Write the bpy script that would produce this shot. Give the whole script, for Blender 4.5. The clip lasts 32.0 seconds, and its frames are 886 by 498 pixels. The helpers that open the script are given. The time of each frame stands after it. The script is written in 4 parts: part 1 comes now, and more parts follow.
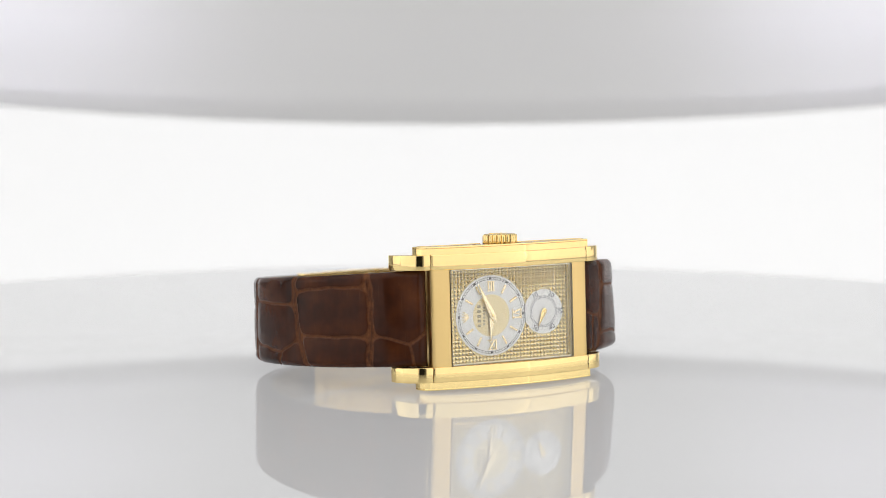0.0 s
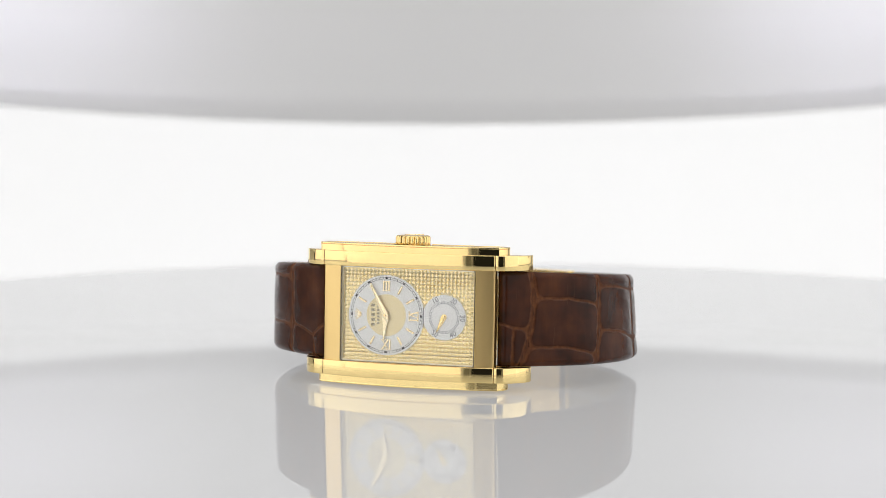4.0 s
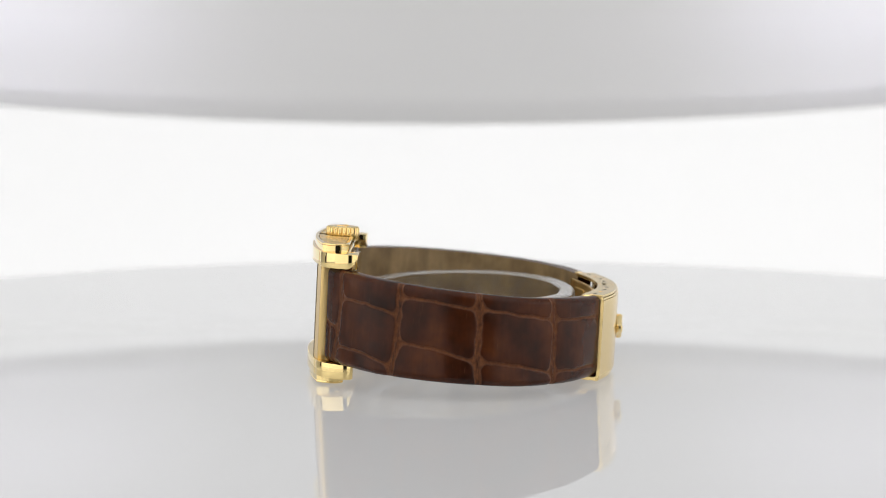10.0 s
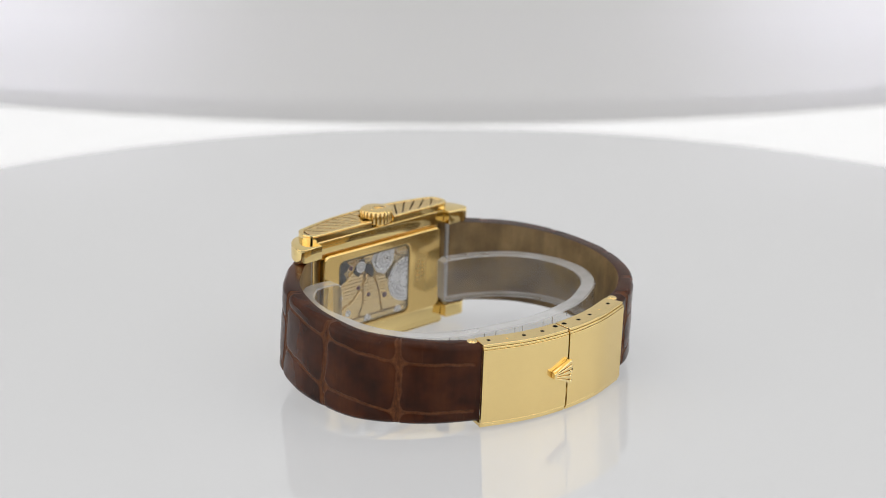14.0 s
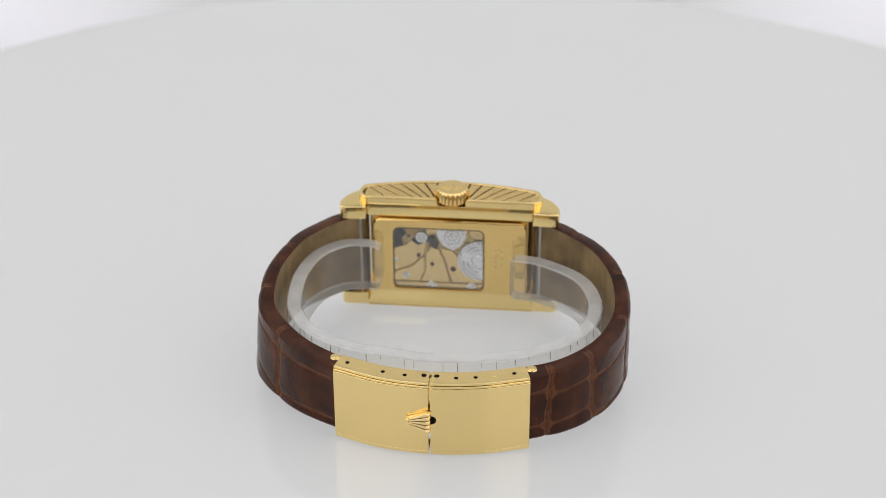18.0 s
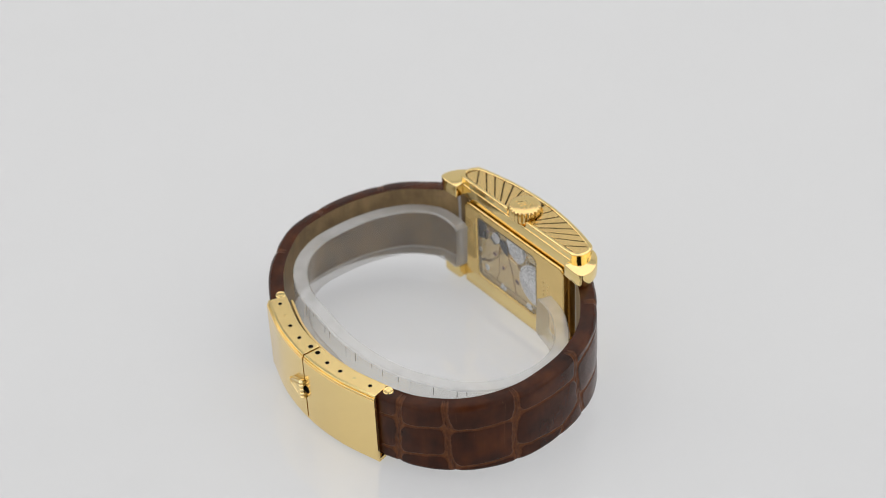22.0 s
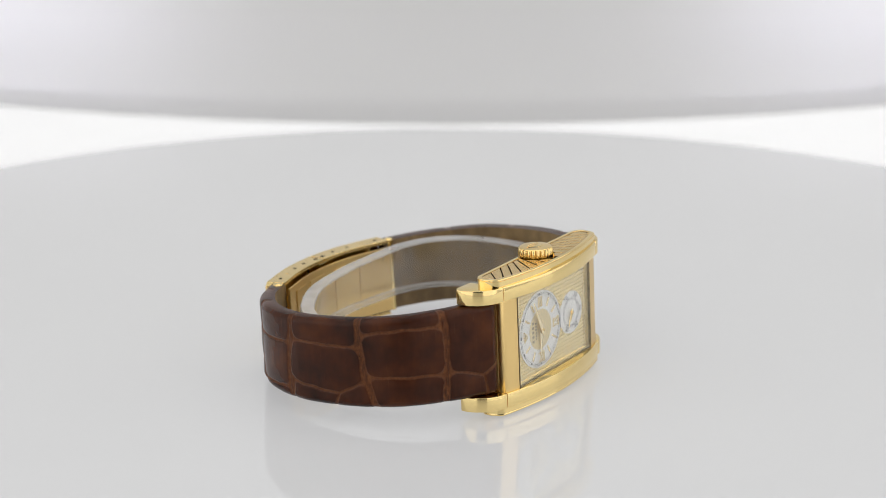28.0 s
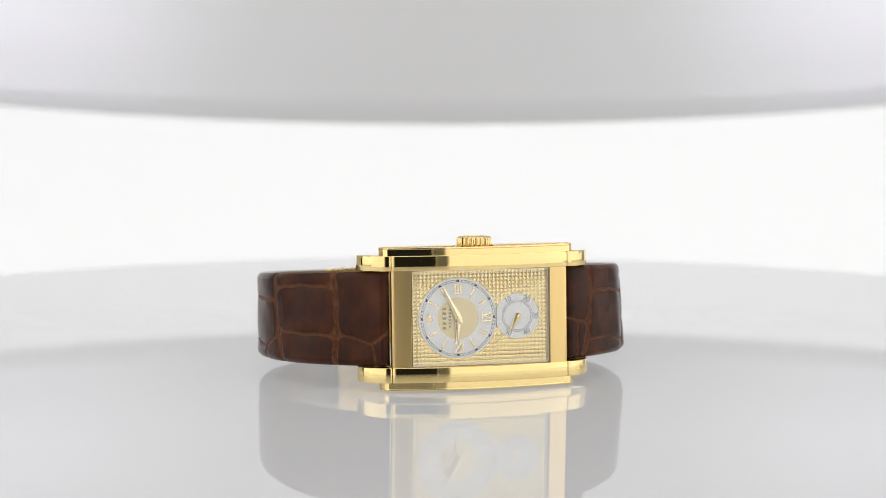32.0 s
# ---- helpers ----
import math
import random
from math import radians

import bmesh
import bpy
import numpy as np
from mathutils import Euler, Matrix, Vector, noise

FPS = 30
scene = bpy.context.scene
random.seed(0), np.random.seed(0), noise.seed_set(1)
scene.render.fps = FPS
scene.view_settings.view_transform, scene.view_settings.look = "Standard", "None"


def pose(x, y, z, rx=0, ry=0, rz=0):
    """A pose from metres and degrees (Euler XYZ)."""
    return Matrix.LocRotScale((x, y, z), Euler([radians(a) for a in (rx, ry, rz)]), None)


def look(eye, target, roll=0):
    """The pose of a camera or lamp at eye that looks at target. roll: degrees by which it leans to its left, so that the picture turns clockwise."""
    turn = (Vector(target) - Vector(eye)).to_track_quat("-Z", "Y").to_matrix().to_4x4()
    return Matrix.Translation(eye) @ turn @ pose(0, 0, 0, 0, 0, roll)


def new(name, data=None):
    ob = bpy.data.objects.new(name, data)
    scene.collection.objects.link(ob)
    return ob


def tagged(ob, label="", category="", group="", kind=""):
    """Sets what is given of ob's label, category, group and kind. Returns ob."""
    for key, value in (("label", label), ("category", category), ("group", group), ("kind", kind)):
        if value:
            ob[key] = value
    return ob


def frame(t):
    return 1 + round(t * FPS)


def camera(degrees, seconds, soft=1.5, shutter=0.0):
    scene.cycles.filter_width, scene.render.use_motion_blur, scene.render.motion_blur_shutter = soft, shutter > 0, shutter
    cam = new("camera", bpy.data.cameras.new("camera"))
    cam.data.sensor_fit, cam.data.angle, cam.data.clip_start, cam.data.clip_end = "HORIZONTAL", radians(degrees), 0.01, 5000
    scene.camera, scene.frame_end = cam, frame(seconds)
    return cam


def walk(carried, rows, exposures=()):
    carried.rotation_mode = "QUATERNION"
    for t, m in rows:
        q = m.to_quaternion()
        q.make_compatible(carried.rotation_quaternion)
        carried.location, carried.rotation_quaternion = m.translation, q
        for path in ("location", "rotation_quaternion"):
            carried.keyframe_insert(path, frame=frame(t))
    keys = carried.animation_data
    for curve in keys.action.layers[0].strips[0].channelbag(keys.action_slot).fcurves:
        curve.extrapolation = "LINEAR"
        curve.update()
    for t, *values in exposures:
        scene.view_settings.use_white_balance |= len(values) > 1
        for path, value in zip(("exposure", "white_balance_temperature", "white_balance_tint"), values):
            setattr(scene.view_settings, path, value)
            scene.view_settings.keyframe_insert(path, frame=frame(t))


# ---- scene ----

# ---------------------------------------------------------------- camera
# A still camera looks a little down at a glossy white turntable that turns and tips towards it.
PIVOT = Vector((0.0, 0.0, 0.91165))      # the point about which the turntable tips
TOP = -0.01165                           # the disc's surface below that point
PITCH = 5.70                             # how far the camera looks down
CAM_TO_PIVOT = Vector((0.00054, 0.41713, -0.01309))
cam = camera(24.765, 32.0, soft=0.75)
EYE = PIVOT + Matrix.Rotation(radians(-PITCH), 3, "X") @ -CAM_TO_PIVOT
CAM_POSE = pose(EYE.x, EYE.y, EYE.z, 90 - PITCH, 0, 0)
walk(cam, [(0.0, CAM_POSE), (32.0, CAM_POSE)])
cam.data.dof.use_dof = True
cam.data.dof.focus_distance = 0.394
cam.data.dof.aperture_fstop = 18.0

# seconds, turn of the disc, angle between the line of sight and the disc
TURNS = [
    (0, 28.87, 5.68), (2, 4.56, 6.00), (3.5, -12.99, 5.98), (5.5, -36.82, 5.85), (6, -42.68, 5.84), 
    (6.5, -48.54, 5.72), (7, -54.46, 5.63), (7.5, -60.47, 5.60), (8, -66.51, 5.62), (8.5, -72.53, 5.62), 
    (9, -78.54, 5.64), (9.5, -84.50, 5.72), (10, -90.43, 6.15), (10.5, -96.26, 7.13), (11, -102.09, 8.51), 
    (11.5, -107.94, 10.05), (12, -113.80, 11.60), (12.5, -119.64, 13.16), (13, -125.50, 14.66), (13.5, -131.37, 16.19), 
    (14, -137.26, 17.74), (14.5, -143.20, 19.23), (16.5, -167.16, 24.96), (17, -173.16, 26.71), (17.5, -179.15, 28.42), 
    (18, -185.08, 30.03), (18.5, -190.97, 31.51), (19, -196.83, 32.90), (19.5, -202.55, 34.12), (20, -208.44, 35.06), 
    (20.5, -214.46, 35.59), (21, -220.50, 35.76), (21.5, -226.44, 35.73), (22, -232.36, 35.45), (22.5, -238.27, 34.69), 
    (23, -244.10, 33.46), (23.5, -249.89, 32.08), (24, -255.71, 30.64), (24.5, -261.58, 29.16), (25, -267.48, 27.52), 
    (25.5, -273.39, 25.77), (27.5, -297.65, 19.19), (28, -303.83, 17.73), (28.5, -310.04, 16.39), (29, -316.26, 15.00), 
    (29.5, -322.50, 13.54), (30, -328.75, 12.12), (30.5, -335.09, 10.82), (31, -341.40, 9.55), (31.2, -343.70, 8.95), 
    (31.4, -345.50, 8.20), (31.6, -346.10, 7.20), (31.8, -346.20, 6.65), (32, -346.20, 6.42),
]


def table_pose(turn, tip):
    """The pose of the turntable's surface, its middle as origin."""
    return (Matrix.Translation(PIVOT) @ Matrix.Rotation(radians(tip - PITCH), 4, "X")
            @ Matrix.Translation((0, 0, TOP)) @ Matrix.Rotation(radians(turn), 4, "Z"))


# ---------------------------------------------------------------- world and light
world = bpy.data.worlds.new("studio")
scene.world = world
world.use_nodes = True
world.node_tree.nodes["Background"].inputs[0].default_value = (0.5, 0.5, 0.52, 1)
world.node_tree.nodes["Background"].inputs[1].default_value = 0.03
scene.view_settings.exposure = 0.0


def softbox(name, place, target, width, height, watts, colour=(1, 1, 1)):
    data = bpy.data.lights.new(name, "AREA")
    data.shape, data.size, data.size_y = "RECTANGLE", width, height
    data.energy, data.color = watts, colour
    ob = new(name, data)
    ob.matrix_world = look(place, target)
    return ob


softbox("softbox_top", (0, -0.15, 2.05), (0, -0.15, 0.9), 2.3, 0.96, 5.4, (1, 0.985, 0.958))
softbox("softbox_side", (-1.17, -0.21, 1.15), (0, -0.21, 1.05), 0.75, 1.2, 2.1, (1, 0.985, 0.955))
softbox("softbox_side", (1.17, 0.0, 1.15), (0, 0.0, 1.05), 1.3, 1.2, 3.4, (1, 0.985, 0.955))
softbox("softbox_front", (-0.655, -0.565, 1.15), (-0.655, 0.3, 1.10), 1.02, 1.5, 3.4, (1, 0.985, 0.955))
softbox("softbox_front", (0.655, -0.565, 1.15), (0.655, 0.3, 1.10), 1.02, 1.5, 3.4, (1, 0.985, 0.955))
# two small bluish lamps behind the cloth hood
for side_ in (-1, 1):
    softbox("lamp_behind_hood", (side_ * 0.165, 0.325, 0.982), (side_ * 0.160, 0.285, 0.968), 0.13, 0.024, 0.052, (0.90, 0.875, 1.0))


# ---------------------------------------------------------------- materials
def material(name):
    m = bpy.data.materials.new(name)
    m.use_nodes = True
    return m, m.node_tree, m.node_tree.nodes["Principled BSDF"]


def noise_node(nt, scale, detail=4.0, rough=0.55, stretch=None):
    tex = nt.nodes.new("ShaderNodeTexNoise")
    tex.inputs["Scale"].default_value = scale
    tex.inputs["Detail"].default_value = detail
    tex.inputs["Roughness"].default_value = rough
    co = nt.nodes.new("ShaderNodeTexCoord")
    if stretch:
        mp = nt.nodes.new("ShaderNodeMapping")
        mp.inputs["Scale"].default_value = stretch
        nt.links.new(co.outputs["Object"], mp.inputs[0])
        nt.links.new(mp.outputs[0], tex.inputs["Vector"])
    else:
        nt.links.new(co.outputs["Object"], tex.inputs["Vector"])
    return tex


def ramp(nt, source, stops):
    r = nt.nodes.new("ShaderNodeValToRGB")
    while len(r.color_ramp.elements) < len(stops):
        r.color_ramp.elements.new(0.5)
    for e, (at, col) in zip(r.color_ramp.elements, stops):
        e.position = at
        e.color = (*col, 1) if len(col) == 3 else col
    nt.links.new(source, r.inputs[0])
    return r


def grey(v):
    return (v, v, v)


def bump(nt, bsdf, source, strength, distance=0.0001):
    b = nt.nodes.new("ShaderNodeBump")
    b.inputs["Strength"].default_value = strength
    b.inputs["Distance"].default_value = distance
    nt.links.new(source, b.inputs["Height"])
    nt.links.new(b.outputs[0], bsdf.inputs["Normal"])
    return b


def plain(name, colour, rough=0.5, metal=0.0, spread=0.06, scale=300.0, spec=0.5, stretch=None, relief=0.0):
    """A surface of one colour with fine variation in tone, gloss and relief."""
    m, nt, b = material(name)
    tex = noise_node(nt, scale, stretch=stretch)
    lo = tuple(c * (1 - spread) for c in colour)
    hi = tuple(min(1, c * (1 + spread)) for c in colour)
    r = ramp(nt, tex.outputs["Fac"], [(0.3, lo), (0.7, hi)])
    nt.links.new(r.outputs[0], b.inputs["Base Color"])
    g = ramp(nt, tex.outputs["Fac"], [(0.3, grey(rough * (1 - spread))), (0.7, grey(min(1, rough * (1 + spread))))])
    nt.links.new(g.outputs[0], b.inputs["Roughness"])
    b.inputs["Metallic"].default_value = metal
    b.inputs["Specular IOR Level"].default_value = spec
    if relief:
        bump(nt, b, tex.outputs["Fac"], relief)
    return m


def clear_sheet(name, body=0.0, tint=(1, 1, 1), rough=0.0, milk=(0.9, 0.9, 0.9), gloss=1.0):
    """A thin clear sheet: seen straight through, glossy at a slant, with a share of milky body."""
    m, nt, b = material(name)
    see = nt.nodes.new("ShaderNodeBsdfTransparent")
    see.inputs[0].default_value = (*tint, 1)
    shine = nt.nodes.new("ShaderNodeBsdfGlossy")
    shine.inputs["Roughness"].default_value = rough
    slant = nt.nodes.new("ShaderNodeLayerWeight")
    slant.inputs["Blend"].default_value = 0.5
    g = ramp(nt, slant.outputs["Facing"], [(0.0, grey(0.04)), (0.6, grey(0.13 * gloss)), (0.8, grey(0.5 * gloss)), (0.92, grey(0.75 * gloss)), (1.0, grey(0.95))])
    mix = nt.nodes.new("ShaderNodeMixShader")
    nt.links.new(g.outputs[0], mix.inputs[0])
    nt.links.new(see.outputs[0], mix.inputs[1])
    nt.links.new(shine.outputs[0], mix.inputs[2])
    last = mix
    if body:
        b.inputs["Base Color"].default_value = (*milk, 1)
        b.inputs["Roughness"].default_value = 0.25
        tex = noise_node(nt, 140, 2)
        r = ramp(nt, tex.outputs["Fac"], [(0.3, grey(body * 0.85)), (0.7, grey(body * 1.15))])
        last = nt.nodes.new("ShaderNodeMixShader")
        nt.links.new(r.outputs[0], last.inputs[0])
        nt.links.new(mix.outputs[0], last.inputs[1])
        nt.links.new(b.outputs[0], last.inputs[2])
    nt.links.new(last.outputs[0], nt.nodes["Material Output"].inputs[0])
    return m


GOLD = plain("polished_gold", (0.905, 0.70, 0.315), 0.045, 1.0, 0.015, 900)
GOLD_SATIN = plain("satin_gold", (0.78, 0.56, 0.24), 0.29, 1.0, 0.008, 1500)
GOLD_BRUSHED = plain("satin_clasp_gold", (0.89, 0.675, 0.30), 0.19, 1.0, 0.012, 700)
RIB = plain("satin_rib_gold", (0.76, 0.545, 0.23), 0.27, 1.0, 0.02, 1200)
CROWN_GOLD = plain("crown_gold", (0.86, 0.64, 0.28), 0.13, 1.0, 0.03, 900)
BACK_GOLD = plain("case_back_gold", (0.80, 0.575, 0.23), 0.14, 1.0, 0.02, 700)
EMBLEM_GOLD = plain("emblem_gold", (0.90, 0.71, 0.36), 0.16, 1.0, 0.03, 900)
HAND_GOLD = plain("pale_gold_hands", (0.95, 0.82, 0.54), 0.20, 1.0, 0.02, 900)
MARKER = plain("pale_gold_markers", (0.93, 0.80, 0.52), 0.26, 1.0, 0.02, 900)
BRIDGE = plain("gilt_bridge", (0.82, 0.63, 0.31), 0.17, 1.0, 0.08, 1600)
cell_ = BRIDGE.node_tree.nodes.new("ShaderNodeTexVoronoi")       # overlapping polished circles
cell_.inputs["Scale"].default_value = 1300
cell_.inputs["Randomness"].default_value = 0.05
where_ = BRIDGE.node_tree.nodes.new("ShaderNodeTexCoord")
BRIDGE.node_tree.links.new(where_.outputs["Object"], cell_.inputs["Vector"])
bump(BRIDGE.node_tree, BRIDGE.node_tree.nodes["Principled BSDF"], cell_.outputs["Distance"], 0.8, 0.0002)
STEEL = plain("polished_steel", (0.84, 0.84, 0.85), 0.28, 1.0, 0.05, 1200)
SILVER = plain("silver_rim", (0.92, 0.86, 0.70), 0.4, 1.0, 0.03, 900)
DARK_STEEL = plain("dark_plate", (0.28, 0.235, 0.16), 0.35, 0.8, 0.3, 1500)
GILT_PLATE = plain("gilt_plate", (0.50, 0.38, 0.19), 0.3, 1.0, 0.25, 1500)
GREY_STEEL = plain("grey_steel", (0.42, 0.42, 0.43), 0.3, 1.0, 0.05, 1200)
LEVER = plain("blackened_steel", (0.018, 0.018, 0.02), 0.35, 0.0, 0.1, 1200)
RUBY = plain("ruby", (0.10, 0.03, 0.06), 0.08, 0.0, 0.1, 800)
RIB_GROUND = plain("dark_ground", (0.03, 0.018, 0.008), 0.7, 0.0, 0.2, 900, spec=0.1)
ENGRAVED = plain("engraved_gold", (0.80, 0.58, 0.26), 0.40, 1.0, 0.05, 900)
HOLE_SHADE = plain("hole_shade", (0.006, 0.0045, 0.003), 0.8, 0.0, 0.2, 900, spec=0.05)
INK = plain("black_print", (0.03, 0.03, 0.035), 0.4, 0.0, 0.1, 900)
INK_SOFT = plain("grey_print", (0.12, 0.12, 0.14), 0.45, 0.0, 0.1, 900)
INK_PALE = plain("faded_print", (0.34, 0.29, 0.18), 0.45, 0.0, 0.1, 900)
DIAL = plain("champagne_dial", (0.70, 0.59, 0.33), 0.32, 0.7, 0.03, 900)
DIAL_PYRAMID = plain("champagne_pyramids", (0.88, 0.74, 0.41), 0.13, 0.9, 0.03, 900)
SILVER_DIAL = plain("silvered_dial", (0.88, 0.88, 0.86), 0.4, 0.1, 0.03, 900)
CHAMPAGNE = plain("champagne_centre", (0.82, 0.70, 0.42), 0.42, 0.7, 0.04, 900)
# the disc's even glow is added, to keep shadows on it faint
ACRYLIC = plain("glowing_white_acrylic", (0.28, 0.28, 0.28), 0.015, 0.0, 0.005, 30)
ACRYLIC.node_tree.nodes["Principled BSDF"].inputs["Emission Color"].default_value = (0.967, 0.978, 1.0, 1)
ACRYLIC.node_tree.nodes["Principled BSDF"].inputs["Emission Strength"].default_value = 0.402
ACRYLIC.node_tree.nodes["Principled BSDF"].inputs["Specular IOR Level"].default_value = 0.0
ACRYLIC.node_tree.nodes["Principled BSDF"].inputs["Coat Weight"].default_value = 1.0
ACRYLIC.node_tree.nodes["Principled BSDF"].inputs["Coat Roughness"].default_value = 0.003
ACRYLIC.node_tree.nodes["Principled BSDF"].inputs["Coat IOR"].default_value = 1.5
CRYSTAL = clear_sheet("sapphire_crystal", 0.0, (0.99, 0.99, 0.99))
PLASTIC = clear_sheet("clear_plastic", 0.02, (0.965, 0.965, 0.955), 0.06, gloss=0.65)
SAWN_PLASTIC = clear_sheet("sawn_plastic_edge", 0.45, (0.95, 0.95, 0.95), 0.15, (0.62, 0.62, 0.62))
GROOVE = clear_sheet("dark_plastic_groove", 0.4, (0.92, 0.92, 0.92), 0.2, (0.46, 0.45, 0.44))
CLOTH = plain("white_cloth", (0.80, 0.80, 0.81), 0.9, 0.0, 0.01, 8)
GREY_CLOTH = plain("grey_cloth", (0.22, 0.22, 0.21), 0.9, 0.0, 0.08, 20)
DARK = plain("dark_cloth", (0.03, 0.03, 0.032), 0.9, 0.0, 0.1, 20)
FLOOR = plain("grey_floor", (0.35, 0.35, 0.35), 0.6, 0.0, 0.08, 6)


def crocodile():
    """Glazed brown leather: dark scales mottled with red-brown, lighter tan in the creases."""
    m, nt, b = material("brown_crocodile_leather")
    big = noise_node(nt, 130, 3)
    fine = noise_node(nt, 1400, 5, 0.65)
    scales = ramp(nt, big.outputs["Fac"], [(0.28, (0.017, 0.0043, 0.0016)), (0.50, (0.042, 0.0105, 0.0031)), (0.76, (0.085, 0.0236, 0.0064))])
    streaks = noise_node(nt, 900, 4, 0.6, (1, 1, 0.12))
    worn = ramp(nt, streaks.outputs["Fac"], [(0.3, grey(0.85)), (0.7, grey(1.10))])
    deep = nt.nodes.new("ShaderNodeMix")
    deep.data_type, deep.blend_type = "RGBA", "MULTIPLY"
    deep.inputs[0].default_value = 1.0
    nt.links.new(scales.outputs[0], deep.inputs[6])
    nt.links.new(worn.outputs[0], deep.inputs[7])
    tan = ramp(nt, fine.outputs["Fac"], [(0.3, (0.066, 0.021, 0.007)), (0.68, (0.165, 0.060, 0.020)), (0.78, (0.32, 0.165, 0.085))])
    at = nt.nodes.new("ShaderNodeAttribute")
    at.attribute_name = "crease"
    edge = ramp(nt, at.outputs["Fac"], [(0.18, grey(0)), (0.90, grey(0.9))])
    mix = nt.nodes.new("ShaderNodeMix")
    mix.data_type = "RGBA"
    nt.links.new(edge.outputs[0], mix.inputs[0])
    nt.links.new(deep.outputs[2], mix.inputs[6])
    nt.links.new(tan.outputs[0], mix.inputs[7])
    # fine pale scratches across the strap
    scratch = noise_node(nt, 1700, 3, 0.6, (1, 1, 0.06))
    mask = ramp(nt, scratch.outputs["Fac"], [(0.66, grey(0.0)), (0.78, grey(0.28))])
    scuffed = nt.nodes.new("ShaderNodeMix")
    scuffed.data_type = "RGBA"
    scuffed.inputs[7].default_value = (0.17, 0.085, 0.045, 1)
    nt.links.new(mask.outputs[0], scuffed.inputs[0])
    nt.links.new(mix.outputs[2], scuffed.inputs[6])
    nt.links.new(scuffed.outputs[2], b.inputs["Base Color"])
    gloss = ramp(nt, at.outputs["Fac"], [(0.1, grey(0.22)), (0.9, grey(0.5))])
    nt.links.new(gloss.outputs[0], b.inputs["Roughness"])
    bump(nt, b, fine.outputs["Fac"], 0.12, 0.0001)
    b.inputs["Specular IOR Level"].default_value = 0.17
    return m


def lining():
    """Tan calf lining, darkened in streaks across the strap and in blotches by wear."""
    m, nt, b = material("tan_lining")
    blot = noise_node(nt, 110, 4, 0.6)
    streak = noise_node(nt, 420, 5, 0.6, (1, 1, 0.16))
    base = ramp(nt, blot.outputs["Fac"], [(0.30, (0.100, 0.060, 0.024)), (0.52, (0.195, 0.125, 0.052)), (0.72, (0.265, 0.178, 0.080))])
    worn = ramp(nt, streak.outputs["Fac"], [(0.30, grey(0.70)), (0.62, grey(1.08))])
    mul = nt.nodes.new("ShaderNodeMix")
    mul.data_type, mul.blend_type = "RGBA", "MULTIPLY"
    mul.inputs[0].default_value = 1.0
    nt.links.new(base.outputs[0], mul.inputs[6])
    nt.links.new(worn.outputs[0], mul.inputs[7])
    nt.links.new(mul.outputs[2], b.inputs["Base Color"])
    b.inputs["Roughness"].default_value = 0.5
    bump(nt, b, streak.outputs["Fac"], 0.25)
    return m


def hood_cloth(name, through_lo, through_hi):
    """Thin white cloth that lets some light through."""
    m, nt, b = material(name)
    b.inputs["Base Color"].default_value = (0.66, 0.66, 0.655, 1)
    b.inputs["Roughness"].default_value = 0.95
    b.inputs["Specular IOR Level"].default_value = 0.1
    thin = nt.nodes.new("ShaderNodeBsdfTranslucent")
    thin.inputs[0].default_value = (0.8, 0.8, 0.82, 1)
    tex = noise_node(nt, 3.0)
    r = ramp(nt, tex.outputs["Fac"], [(0.3, grey(through_lo)), (0.7, grey(through_hi))])
    mix = nt.nodes.new("ShaderNodeMixShader")
    nt.links.new(r.outputs[0], mix.inputs[0])
    nt.links.new(b.outputs[0], mix.inputs[1])
    nt.links.new(thin.outputs[0], mix.inputs[2])
    nt.links.new(mix.outputs[0], nt.nodes["Material Output"].inputs[0])
    return m


HOOD = hood_cloth("thin_white_cloth", 0.28, 0.34)
EDGE_SHADE = hood_cloth("edge_shade_cloth", 0.88, 0.92)
LEATHER = crocodile()
LINING = lining()
PANEL, nt_, b_ = material("glowing_back_panel")
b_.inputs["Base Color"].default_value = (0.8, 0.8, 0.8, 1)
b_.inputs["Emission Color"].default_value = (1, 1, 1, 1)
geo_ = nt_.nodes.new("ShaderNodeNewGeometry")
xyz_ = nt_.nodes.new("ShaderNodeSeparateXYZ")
fall_ = nt_.nodes.new("ShaderNodeMapRange")          # the panel's own glow is set stronger below; no lamps stand there
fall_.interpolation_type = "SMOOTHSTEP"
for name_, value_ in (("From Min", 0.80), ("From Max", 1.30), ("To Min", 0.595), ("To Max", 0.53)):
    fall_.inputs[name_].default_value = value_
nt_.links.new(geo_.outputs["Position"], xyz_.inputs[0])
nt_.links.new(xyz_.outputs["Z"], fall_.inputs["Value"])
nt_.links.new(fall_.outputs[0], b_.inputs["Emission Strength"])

# ---------------------------------------------------------------- building helpers
MM = 0.001


def part(name, bm, mat, parent=None, label="", scale=MM):
    """Links a bmesh (in millimetres) as one mesh object under a thing or a part."""
    if scale != 1:
        bmesh.ops.scale(bm, vec=(scale,) * 3, verts=bm.verts)
    me = bpy.data.meshes.new(name)
    bm.to_mesh(me)
    bm.free()
    for m in (mat if isinstance(mat, (list, tuple)) else [mat]):
        me.materials.append(m)
    ob = new(name, me)
    ob.parent = parent
    if label:
        ob["label"] = label
    return ob


def smooth_by_angle(bm, angle=20):
    for f in bm.faces:
        f.smooth = True
    for e in bm.edges:
        e.smooth = len(e.link_faces) == 2 and e.calc_face_angle(0) < radians(angle)


